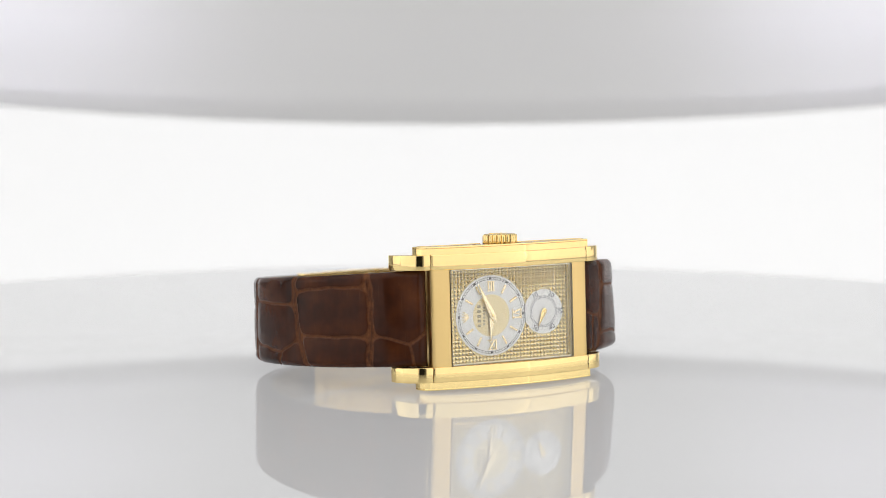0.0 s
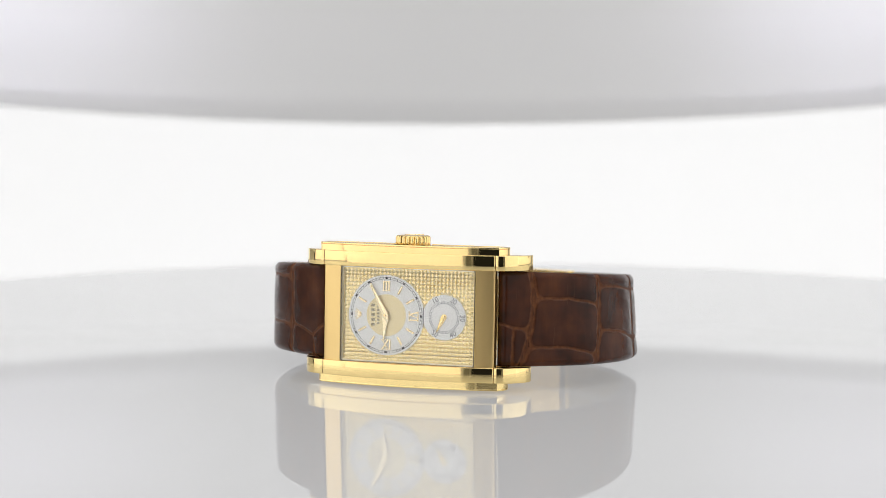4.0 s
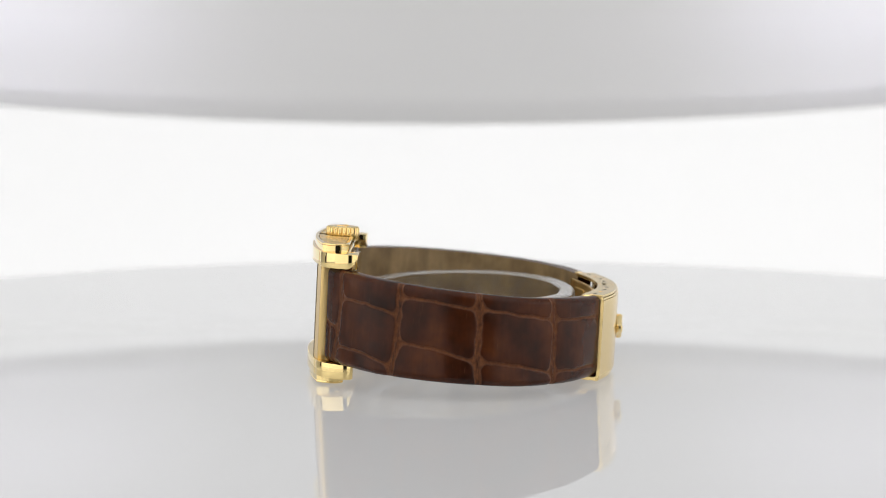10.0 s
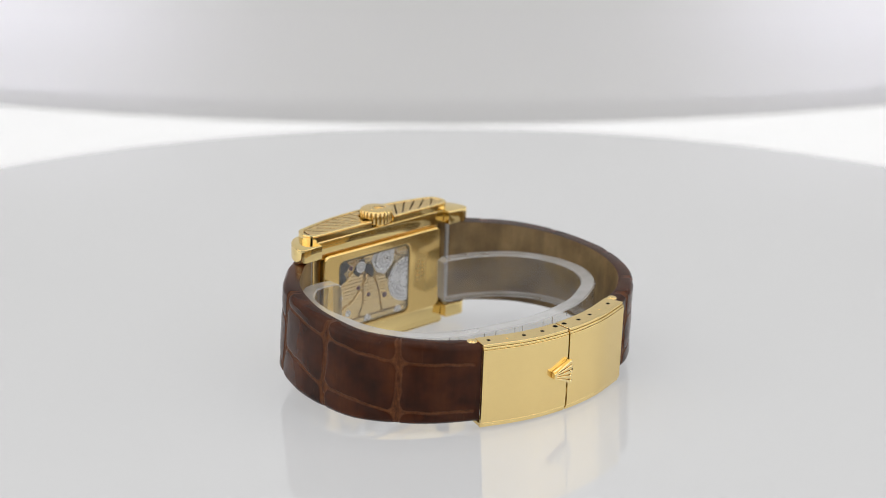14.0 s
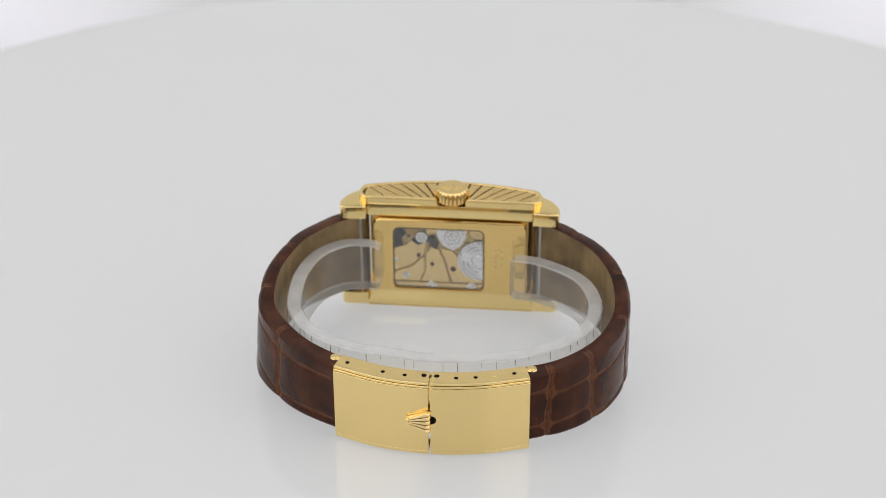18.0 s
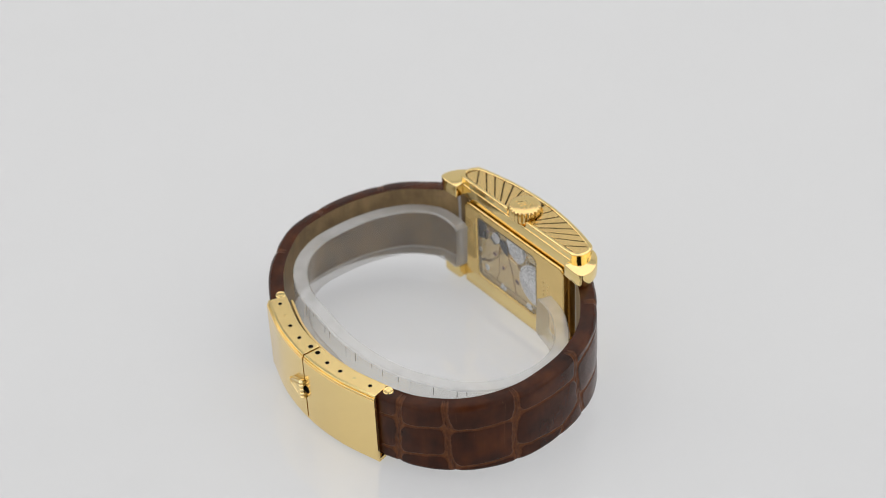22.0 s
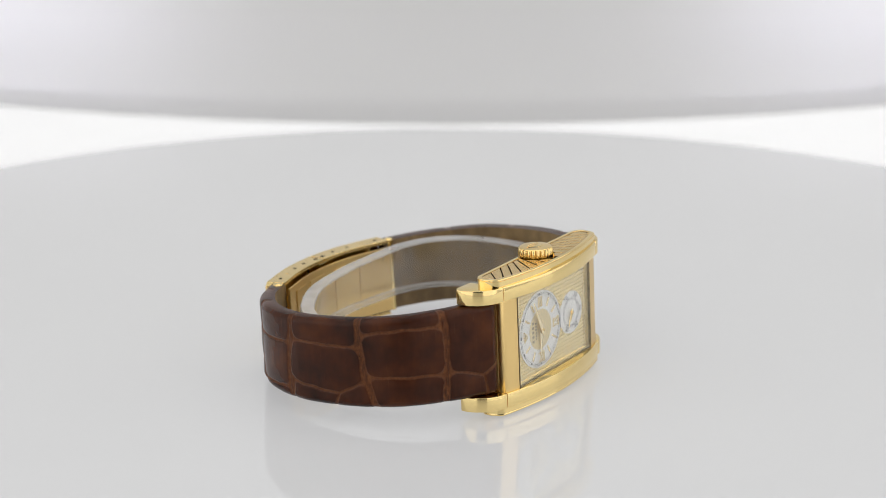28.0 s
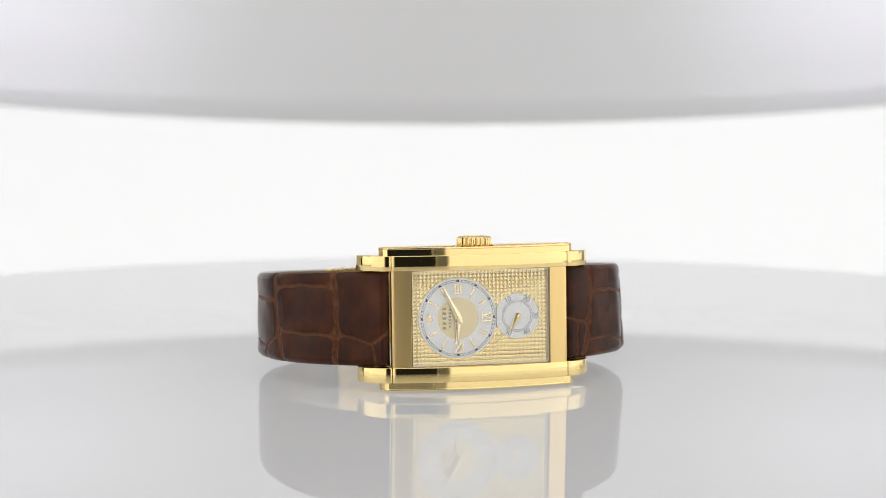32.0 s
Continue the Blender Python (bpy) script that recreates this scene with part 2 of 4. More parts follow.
def prism(outline, z0, z1, bevel=0.0, segments=2, axis="Z"):
    """A bmesh: a flat outline (x, y) drawn from z0 to z1, its edges rounded."""
    bm = bmesh.new()
    low = [bm.verts.new((x, y, z0)) for x, y in outline]
    high = [bm.verts.new((x, y, z1)) for x, y in outline]
    n = len(outline)
    bm.faces.new(low[::-1])
    bm.faces.new(high)
    for i in range(n):
        bm.faces.new((low[i], low[(i + 1) % n], high[(i + 1) % n], high[i]))
    bmesh.ops.recalc_face_normals(bm, faces=bm.faces)
    if bevel:
        edges = [e for e in bm.edges if e.calc_face_angle(0) > radians(25)]
        bmesh.ops.bevel(bm, geom=edges, offset=bevel, segments=segments, profile=0.5, affect="EDGES", clamp_overlap=True)
    if axis == "Y":      # outline lies in x, z
        bmesh.ops.transform(bm, matrix=Matrix.Rotation(radians(90), 4, "X"), verts=bm.verts)
    smooth_by_angle(bm)
    return bm


def box(x0, x1, y0, y1, z0, z1, bevel=0.0, segments=2):
    return prism([(x0, y0), (x1, y0), (x1, y1), (x0, y1)], z0, z1, bevel, segments)


def lathe(profile, steps=48, m=Matrix()):
    """A bmesh turned about z from (radius, z) pairs."""
    bm = bmesh.new()
    rings = []
    for r, z in profile:
        if r < 1e-6:
            rings.append([bm.verts.new((0, 0, z))])
        else:
            rings.append([bm.verts.new((r * math.cos(2 * math.pi * k / steps), r * math.sin(2 * math.pi * k / steps), z)) for k in range(steps)])
    for a, b in zip(rings, rings[1:]):
        for k in range(steps):
            j = (k + 1) % steps
            if len(a) == 1 and len(b) > 1:
                bm.faces.new((a[0], b[k], b[j]))
            elif len(b) == 1 and len(a) > 1:
                bm.faces.new((a[k], a[j], b[0]))
            elif len(a) > 1:
                bm.faces.new((a[k], a[j], b[j], b[k]))
    bmesh.ops.recalc_face_normals(bm, faces=bm.faces)
    bmesh.ops.transform(bm, matrix=m, verts=bm.verts)
    smooth_by_angle(bm)
    return bm


def merge(*parts):
    """One bmesh out of several."""
    out = bmesh.new()
    for bm in parts:
        me = bpy.data.meshes.new("tmp")
        bm.to_mesh(me)
        bm.free()
        out.from_mesh(me)
        bpy.data.meshes.remove(me)
    return out


def spline(points, n):
    """n + 1 points, evenly spaced, on a smooth curve through the given ones."""
    pts = [np.array(q, float) for q in points]
    pts = [2 * pts[0] - pts[1]] + pts + [2 * pts[-1] - pts[-2]]
    out = []
    for i in range(1, len(pts) - 2):
        p0, p1, p2, p3 = pts[i - 1:i + 3]
        for u in np.linspace(0, 1, 40, endpoint=False):
            out.append(0.5 * (2 * p1 + (p2 - p0) * u + (2 * p0 - 5 * p1 + 4 * p2 - p3) * u * u + (3 * p1 - p0 - 3 * p2 + p3) * u ** 3))
    out.append(pts[-2])
    out = np.array(out)
    run = np.concatenate([[0], np.cumsum(np.linalg.norm(np.diff(out, axis=0), axis=1))])
    s = np.linspace(0, run[-1], n + 1)
    return np.stack([np.interp(s, run, out[:, k]) for k in range(out.shape[1])], 1), run[-1]


def side_normals(path):
    """Unit normals of a path in the plane, to its right."""
    d = np.gradient(path, axis=0)
    d /= np.linalg.norm(d, axis=1)[:, None]
    return np.stack([d[:, 1], -d[:, 0]], 1)


# ---------------------------------------------------------------- the booth
def booth():
    floor = part("floor", box(-3, 3, -3, 3, -0.1, 0.0), FLOOR, scale=1)
    tagged(floor, "plain grey studio floor", "floor", kind="structure")
    # unseen slot in the west wall, added for a dark reflection in the rails
    slot = merge(box(-1.23, -1.2, -1.0, 0.18, 0.0, 2.1), box(-1.23, -1.2, 0.34, 1.3, 0.0, 2.1), box(-1.23, -1.2, 0.18, 0.34, 0.0, 0.76), box(-1.23, -1.2, 0.18, 0.34, 1.28, 2.1))
    tagged(part("wall_west", slot, CLOTH, scale=1), "white cloth booth wall with a slot added for dark reflections", "wall", kind="structure")
    for name, x0, x1, y0, y1 in (("wall_east", 1.2, 1.23, -1.0, 1.3), ("wall_north", -1.23, 1.23, 1.3, 1.33)):
        tagged(part(name, box(x0, x1, y0, y1, 0.0, 2.1), CLOTH, scale=1), "white cloth wall of the photo booth", "wall", kind="structure")
    # front wall with the opening through which the camera looks
    front = ring([(-1.2, 0.0), (1.2, 0.0), (1.2, 2.1), (-1.2, 2.1)], [(-0.115, 0.80), (0.10, 0.80), (0.10, 1.12), (-0.115, 1.12)], 0.0, 0.03)
    tagged(part("wall_south", facing(front, -0.60), CLOTH, scale=1), "white cloth booth wall with a camera opening", "wall", kind="structure")
    # unseen grey border, added to give the gold's reflections a mid-tone
    frame_cloth = ring([(-0.135, 0.78), (0.14, 0.78), (0.14, 1.14), (-0.135, 1.14)], [(-0.115, 0.80), (0.10, 0.80), (0.10, 1.12), (-0.115, 1.12)], 0.0, 0.012)
    tagged(part("trim", facing(frame_cloth, -0.585), GREY_CLOTH, scale=1), "grey cloth border added round the camera opening for reflections", "trim", kind="structure")
    ceiling = part("ceiling", box(-1.23, 1.23, -0.63, 1.33, 2.1, 2.13), CLOTH, scale=1)
    tagged(ceiling, "white cloth top of the photo booth", "ceiling", kind="structure")
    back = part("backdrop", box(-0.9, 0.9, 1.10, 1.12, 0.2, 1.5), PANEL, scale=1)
    tagged(back, "white back panel of a photo booth, given its own glow", "backdrop", kind="structure")
    # hood: white cloth that hangs close behind the turntable, its lower edge sagging; a second strip there imitates
    # dimming light
    def hood_sheet(v0, v1, rows, shift):
        bm = bmesh.new()
        cols = []
        nx = 64
        for i in range(nx + 1):
            x = -1.18 + 2.36 * i / nx
            y = 0.285 - 0.05 * min(1.0, (x / 0.6) ** 2) + shift
            edge = 0.9395 + 0.0068 * min(3.0, (abs(x) / 0.155) ** 2)
            col = []
            for k in range(rows + 1):
                v = v0 + (v1 - v0) * k / rows
                col.append(bm.verts.new((x, y + 0.14 * v, edge + (2.09 - edge) * v)))
            cols.append(col)
        for a, b in zip(cols, cols[1:]):
            for j in range(len(a) - 1):
                bm.faces.new((a[j], b[j], b[j + 1], a[j + 1]))
        for f in bm.faces:
            f.smooth = True
        return bm

    hood = part("hood", hood_sheet(0.0, 1.0, 24, 0.0), HOOD, scale=1)
    tagged(hood, "white cloth hood hanging behind the turntable", "backdrop", kind="structure")
    part("edge_shade", hood_sheet(0.0, 0.007, 2, 0.002), EDGE_SHADE, hood, "added cloth strip that darkens the hood edge", scale=1)
    pedestal = part("pedestal", lathe([(0, 0), (0.12, 0), (0.12, 0.02), (0.05, 0.03), (0.05, 0.80), (0.03, 0.83), (0, 0.83)], 40), DARK, scale=1)
    tagged(pedestal, "dark column under the turntable", "stand", kind="structure")


def turntable():
    """The disc, its surface at z = 0 of its own space."""
    root = new("turntable")
    tagged(root, "round glossy white acrylic turntable with an added even glow", "turntable")
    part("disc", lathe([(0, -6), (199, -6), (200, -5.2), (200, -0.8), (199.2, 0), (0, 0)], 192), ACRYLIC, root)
    part("hub", lathe([(0, -75), (22, -75), (22, -30), (40, -6.2), (0, -6.2)], 40), DARK, root, "dark mount under the disc")
    return root


# ---------------------------------------------------------------- the watch
# Own space: x from twelve to six o'clock, y from the glass to the back, z to the crown; middle of the case as origin; millimetres.
WATCH_AT = Matrix.Translation((0.0008, -0.022, 0.0141)) @ Matrix.Rotation(radians(-3.0), 4, "X")
DROP = 0.034                              # the strap sinks a little towards the clasp
STRAP_12 = [(-18.55, -2.1), (-22, 0.35), (-27.6, 4.21), (-33.5, 10.23), (-37.3, 18.41), (-38.6, 27.24), (-38.0, 33.97), (-35.5, 40.53), (-31.7, 45.57), (-26, 50.0), (-19.0, 52.89)]
STRAP_6 = [(18.3, -1.75), (22, 0.35), (26.6, 3.6), (33, 10.03), (37, 20.13), (37.6, 29.3), (36.1, 36.6), (31.4, 43.1), (25.8, 48.0), (18.0, 52.27)]
# creases between the scales: millimetres along the strap from the case, and across it
CREASES_6 = [
    [(6.5, 9.4), (7.3, 4.7), (6.7, -1.1), (6.0, -5.3), (4.4, -9.5)],
    [(22.7, 9.0), (22.8, 1.5), (22.8, -2.4), (21.4, -9.0)],
    [(38.5, 8.6), (38.9, 3.5), (38.7, -2.8), (39.2, -8.6)],
    [(55.1, 8.4), (55.6, 2.3), (55.2, -4.1), (55.3, -8.4)],
    [(7.6, 4.2), (14.8, 4.1), (22.6, 3.0)], [(22.8, 6.4), (30, 6.4), (38.6, 5.6)],
    [(38.9, 5.9), (46.6, 5.2), (55.3, 4.3)], [(55.6, 4.2), (70, 4.0)],
    [(6.2, -5.4), (14.3, -5.4), (21.8, -6.9)], [(22.8, -2.1), (30.4, -2.5), (38.7, -4.2)],
    [(38.9, -4.0), (47.2, -4.6), (55.2, -5.9)], [(55.3, -5.7), (70, -5.6)],
    [(0, -0.9), (3.2, -1.7), (6.5, -2.1)], [(3.2, -1.7), (3.0, -9)]]
CREASES_12 = [
    [(11.9, 9.4), (11.2, 3.8), (11.0, -0.8), (11.6, -9)],
    [(28.4, 9.2), (28.2, 3.6), (27.2, -2.5), (25.2, -9)],
    [(44.2, 9), (44.2, 4), (45, -1.5), (44.2, -8.4)],
    [(58.4, 8.4), (58, 1.6), (58.1, -3.9), (56.6, -8.3)], [(67.7, 8.4), (68.1, 0.7), (68.6, -8.3)],
    [(27.9, 5.8), (19.5, 6.6), (11.5, 6.3)], [(27.2, -2.6), (19.8, -3.0), (11.2, -3.2)],
    [(44.2, 4), (37, 3.7), (28.3, 3.2)], [(44.6, -4.4), (37.5, -5.5), (32.8, -6), (27.2, -3.4)],
    [(32.8, -6), (34, -9)], [(58, 2.6), (50.5, 2.6), (44.4, 2.9)],
    [(57.6, -6.8), (51.4, -6.8), (44.4, -6)], [(68, 2.4), (58, 3.4)],
    [(68.3, -4.8), (58.2, -3.8)], [(72, 3.4), (68, 3.6)], [(72, -4.7), (68.4, -4.7)], [(11, -2.8), (3.6, -4.8), (0, -2.3)], [(3.6, -4.8), (2.8, -9.4)]]


def rail_front(x):
    return -5.9 + 2.6 * (x / 17.6) ** 2


def rounded(x0, x1, z0, z1, r, n=6):
    """Corners of a rectangle with rounded corners, anticlockwise."""
    out = []
    for cx, cz, a in ((x1 - r, z0 + r, -90), (x1 - r, z1 - r, 0), (x0 + r, z1 - r, 90), (x0 + r, z0 + r, 180)):
        for k in range(n + 1):
            b = radians(a + 90 * k / n)
            out.append((cx + r * math.cos(b), cz + r * math.sin(b)))
    return out


def ring(outer, inner, z0, z1, bevel=0.0):
    """A frame between two outlines of the same number of corners, from z0 to z1."""
    bm = bmesh.new()
    loops = [[bm.verts.new((x, y, z)) for x, y in line] for line, z in ((outer, z0), (outer, z1), (inner, z1), (inner, z0))]
    n = len(outer)
    for k in range(4):
        a, b = loops[k], loops[(k + 1) % 4]
        for i in range(n):
            j = (i + 1) % n
            bm.faces.new((a[i], a[j], b[j], b[i]))
    bmesh.ops.recalc_face_normals(bm, faces=bm.faces)
    if bevel:
        loop_edges = [e for e in bm.edges if e.calc_face_angle(0) > radians(60)]
        bmesh.ops.bevel(bm, geom=loop_edges, offset=bevel, segments=2, profile=0.5, affect="EDGES", clamp_overlap=True)
    smooth_by_angle(bm)
    return bm


def facing(bm, y, back=False):
    """Turns a bmesh drawn in x, y (thickness along z) to stand in x, z at depth y: its front to the glass, or to the back."""
    if back:
        m = Matrix(((1, 0, 0, 0), (0, 0, 1, y), (0, 1, 0, 0), (0, 0, 0, 1)))
    else:
        m = Matrix(((1, 0, 0, 0), (0, 0, -1, y), (0, 1, 0, 0), (0, 0, 0, 1)))
    bmesh.ops.transform(bm, matrix=m, verts=bm.verts)
    bmesh.ops.recalc_face_normals(bm, faces=bm.faces)
    return bm


def circle(r, n=64, cx=0.0, cy=0.0):
    return [(cx + r * math.cos(2 * math.pi * k / n), cy + r * math.sin(2 * math.pi * k / n)) for k in range(n)]


def turned(points, angle, cx=0.0, cy=0.0):
    c, s = math.cos(radians(angle)), math.sin(radians(angle))
    return [(cx + x * c - y * s, cy + x * s + y * c) for x, y in points]


def letters(text, size, angle, cx, cy, height):
    """Figures in the built-in font as a flat bmesh, centred at cx, cy."""
    curve = bpy.data.curves.new("figures", "FONT")
    curve.body, curve.size, curve.align_x, curve.align_y, curve.extrude = text, size, "CENTER", "CENTER", height / 2
    ob = bpy.data.objects.new("figures", curve)
    scene.collection.objects.link(ob)
    me = bpy.data.meshes.new_from_object(ob.evaluated_get(bpy.context.evaluated_depsgraph_get()))
    bm = bmesh.new()
    bm.from_mesh(me)
    bpy.data.objects.remove(ob)
    bpy.data.curves.remove(curve)
    bpy.data.meshes.remove(me)
    bmesh.ops.transform(bm, matrix=Matrix.Translation((cx, cy, height / 2)) @ Matrix.Rotation(radians(angle), 4, "Z"), verts=bm.verts)
    return bm


def seg_distance(s, z, lines):
    """Distance of each (s, z) from the nearest of the polylines."""
    best = np.full(s.shape, 99.0)
    for line in lines:
        for (s0, z0), (s1, z1) in zip(line, line[1:]):
            ds, dz = s1 - s0, z1 - z0
            u = np.clip(((s - s0) * ds + (z - z0) * dz) / (ds * ds + dz * dz), 0, 1)
            best = np.minimum(best, np.hypot(s - s0 - u * ds, z - z0 - u * dz))
    return best


def strap(points, creases, outward, parent, label):
    """One half of the strap: padded by the case, its scales raised between creases, with a plain lining."""
    n, m = 420, 90
    path, length = spline(points, n)
    nor = side_normals(path) * outward
    start = 0.45 if outward > 0 else 0.5          # the gap between the strap and the case
    s = start + np.linspace(0, length, n + 1)[:, None] * np.ones((1, m + 1))
    v = np.linspace(-1, 1, m + 1)[None, :] * np.ones((n + 1, 1))
    half = 9.3 + (7.95 - 9.3) * np.clip(s / length, 0, 1)
    z = v * half
    wob = np.array([[noise.noise((a * 0.35, b * 0.35, outward)) for b in z[0]] for a in s[:, 0]])
    ripple = np.array([[noise.noise((a * 4.5, b * 0.5, 9 + outward)) for b in z[0]] for a in s[:, 0]])
    fine = np.array([[noise.noise((a * 1.9, b * 1.9, 5 + outward)) for b in z[0]] for a in s[:, 0]])
    # broad wrinkled folds run across, thin lines along; the scales' corners are rounded
    ws, wz = s + 0.22 * wob, z + 0.22 * np.roll(wob, 17, 0)
    across = [line for line in creases if abs(line[0][1] - line[-1][1]) > 14]
    along = [line for line in creases if line not in across]
    band = 0.32 + 0.28 * np.roll(wob, 31, 0) + 0.10 * np.abs(z) / 9
    d1 = np.abs(seg_distance(ws, wz, across)) - band
    d2 = seg_distance(ws, wz, along)
    k = 1.6
    d = np.minimum(d1, d2) - np.maximum(k - np.abs(d1 - d2), 0) ** 2 / (4 * k)
    width = 0.22 + 0.05 * fine
    groove = np.exp(-(np.maximum(d, 0) / width) ** 2) * np.where(d1 < 0, 0.75 + 0.5 * ripple, 1.0)
    swell = np.clip(d / 2.4, 0, 1) ** 0.6
    fall = 0.75 * np.clip((np.abs(v) - 0.86) / 0.14, 0, 1) ** 2.2 + 0.9 * np.clip(1 - (s - start) / 1.4, 0, 1) ** 2
    depth = fall + 0.15 * groove - 0.16 * swell - 0.04 * wob + 0.10 * ripple * groove
    # the six half leans in a little at its upper edge
    lean = np.sin(math.pi * np.clip((s[:, 0] - 8) / (length - 8), 0, 1)) * (1.3 if outward > 0 else 0.15)
    depth += lean[:, None] * (v + 1) / 2
    bm = bmesh.new()
    mark = bm.verts.layers.float.new("crease")
    rings = []
    for i in range(n + 1):
        thick = 3.4 - 0.4 * min(1.0, s[i, 0] / 30)
        dz = -DROP * path[i, 1]
        loop = []
        for j in range(m + 1):
            q = path[i] - nor[i] * depth[i, j]
            vert = bm.verts.new((q[0], q[1], z[i, j] + dz))
            vert[mark] = float(min(1.0, max(0.0, np.exp(-(max(d[i, j], 0) / (1.35 * width[i, j])) ** 2) * (1 if d1[i, j] > 0 else 0.62 + 0.75 * ripple[i, j]))))
            loop.append(vert)
        for j in range(8, -1, -1):
            q = path[i] - nor[i] * (thick + lean[i] * j / 8 - 1.9 * max(0.0, 1 - (s[i, 0] - start) / 2.2) ** 2)
            loop.append(bm.verts.new((q[0], q[1], (-1 + j / 4) * (half[i, 0] - 0.12) + dz)))
        rings.append(loop)
    count = len(rings[0])
    for a, b in zip(rings, rings[1:]):
        for j in range(count):
            f = bm.faces.new((a[j], a[(j + 1) % count], b[(j + 1) % count], b[j]))
            f.material_index = 1 if m < j < count - 1 else 0
    bm.faces.new(rings[0])
    bm.faces.new(rings[-1][::-1])
    bmesh.ops.recalc_face_normals(bm, faces=bm.faces)
    smooth_by_angle(bm, 50)
    return part("strap", bm, [LEATHER, LINING], parent, label)


def rail_and_lugs(sgn, root):
    xs = np.linspace(-17.64, 17.64, 41)
    outline = [(x, rail_front(x)) for x in xs] + [(17.64, 2.6), (-17.64, 2.6)]
    a, b = sorted((sgn * 9.36, sgn * 12.3))
    part("bezel_rail", prism(outline, a, b, 0.16, 3), GOLD, root)
    tip, _ = spline([(17.72, -3.25), (18.7, -3.05), (20.2, -2.35), (21.7, -1.0), (22.8, 0.8), (23.25, 2.3), (23.3, 3.3)], 14)
    heel, _ = spline([(23.1, 4.05), (22.4, 4.45), (21.0, 4.55), (17.72, 4.3)], 8)
    shape = [tuple(q) for q in tip] + [tuple(q) for q in heel]
    for side in (1, -1):
        part("lug", prism([(side * x, y) for x, y in shape], a, b, 0.15, 3), GOLD, root)


def cap_outline(inset):
    """The lens shape of the case's side, drawn in by inset; every inset has the same number of corners."""
    w = 19.5 - inset
    front = [(x * w / 19.5, -5.35 + 2.6 * (x / 18.3) ** 2 + inset) for x in np.linspace(-18.3, 18.3, 41)]
    ends = ((0.72, -2.2), (0.32, -1.45), (0.07, -0.6), (0.0, 0.3), (0.15, 1.1), (0.55, 1.75), (1.1, 2.2))
    right = [(w - x, 0.1 + (y - 0.1) * (2.35 - inset) / 2.35) for x, y in ends]
    left = [(-x, y) for x, y in right[::-1]]
    back = [(x, 2.45 - inset) for x in np.linspace(17.8 - inset, -17.8 + inset, 25)]
    return front + right + back + left


def side_cap(sgn, root):
    """The lens-shaped side of the case with its fan of ribs."""
    outer, inner = cap_outline(0.0), cap_outline(0.75)
    flip = Matrix.Diagonal((1, 1, sgn, 1))

    def set_side(bm):
        bmesh.ops.transform(bm, matrix=flip, verts=bm.verts)
        bmesh.ops.recalc_face_normals(bm, faces=bm.faces)
        return bm

    gap, mid = 0.19, -0.3
    well = 3.85 if sgn > 0 else 0.0       # round recess in which the crown sits, open to the back

    def notched(line, y):
        """The outline with the crown's recess cut into its straight back edge at depth y."""
        if not well:
            return line
        half = math.sqrt(well ** 2 - (y - 0.1) ** 2)
        a0 = math.atan2(y - 0.1, half)
        arc = [(mid + well * math.cos(a), 0.1 + well * math.sin(a)) for a in np.linspace(a0, -math.pi - a0, 40)]
        keep = [q for q in line if not (q[1] > y - 1e-6 and abs(q[0] - mid) < half + 0.1)]
        k = next(n for n, q in enumerate(keep) if q[1] > y - 1e-6 and q[0] < mid)
        return keep[:k] + arc + keep[k:]

    if well:
        # the rim is a strip from one side of the recess round to the other
        a, b = outer, inner
        k0 = next(n for n, q in enumerate(a) if q[1] > 2.44 and q[0] < mid - 3.9)
        k1 = max(n for n, q in enumerate(a) if q[1] > 2.44 and q[0] > mid + 3.3)
        order = list(range(k0, len(a))) + list(range(0, k1 + 1))
        ao = [(mid - 3.05, 2.45)] + [a[n] for n in order] + [(mid + 3.05, 2.45)]
        bo = [(mid - 3.5, 1.7)] + [b[n] for n in order] + [(mid + 3.5, 1.7)]
        rim_bm = prism(ao + bo[::-1], 13.44, 13.85, 0.14, 3)
    else:
        rim_bm = ring(outer, inner, 13.44, 13.85, 0.14)
    cap = part("side_cap", set_side(merge(prism(notched(outer, 2.45), 12.3, 13.46), rim_bm)), GOLD, root)
    part("ground", set_side(prism(notched(cap_outline(0.8), 1.65), 13.44, 13.52)), RIB_GROUND, cap, "dark ground between the ribs")
    front_x = (1.0, 3.55, 6.1, 8.65, 11.2, 13.7, 16.0, 17.9)
    back_x = (0.6, 2.1, 3.4, 4.6, 6.2, 8.1, 10.8, 14.2)

    def rim(x):
        return -4.45 + 2.6 * (x / 18.3) ** 2

    def side_line(xf, xb):
        """Where a rib's edge ends: at the back, or at the crown's recess."""
        p, q = np.array((xf, rim(xf))), np.array((xb, 1.6))
        for u in np.linspace(0, 1, 200):
            w = p + (q - p) * u
            if well and math.hypot(w[0], w[1] - 0.1) < well + 0.05:
                return tuple(w)
        return tuple(q)

    if not well:
        part("rib", set_side(prism([(mid - 0.81, rim(0.8)), (mid, rim(0)), (mid + 0.81, rim(0.8)), (mid + 0.41, 1.6), (mid - 0.41, 1.6)], 13.52, 13.76, 0.04, 1)), RIB, cap)
    for side in (1, -1):
        for k in range(len(front_x)):
            lo_f, lo_b = front_x[k] + gap, back_x[k] + gap
            if k < len(front_x) - 1:
                hi_f, hi_b = front_x[k + 1] - gap, back_x[k + 1] - gap
                pts = [(x, rim(x)) for x in np.linspace(lo_f, hi_f, 4)] + [side_line(hi_f, hi_b), side_line(lo_f, lo_b)]
            else:
                pts = [(lo_f, rim(lo_f)), (18.4, -0.2), (18.5, 0.8), (17.6, 1.5), (lo_b + 0.1, 1.5)]
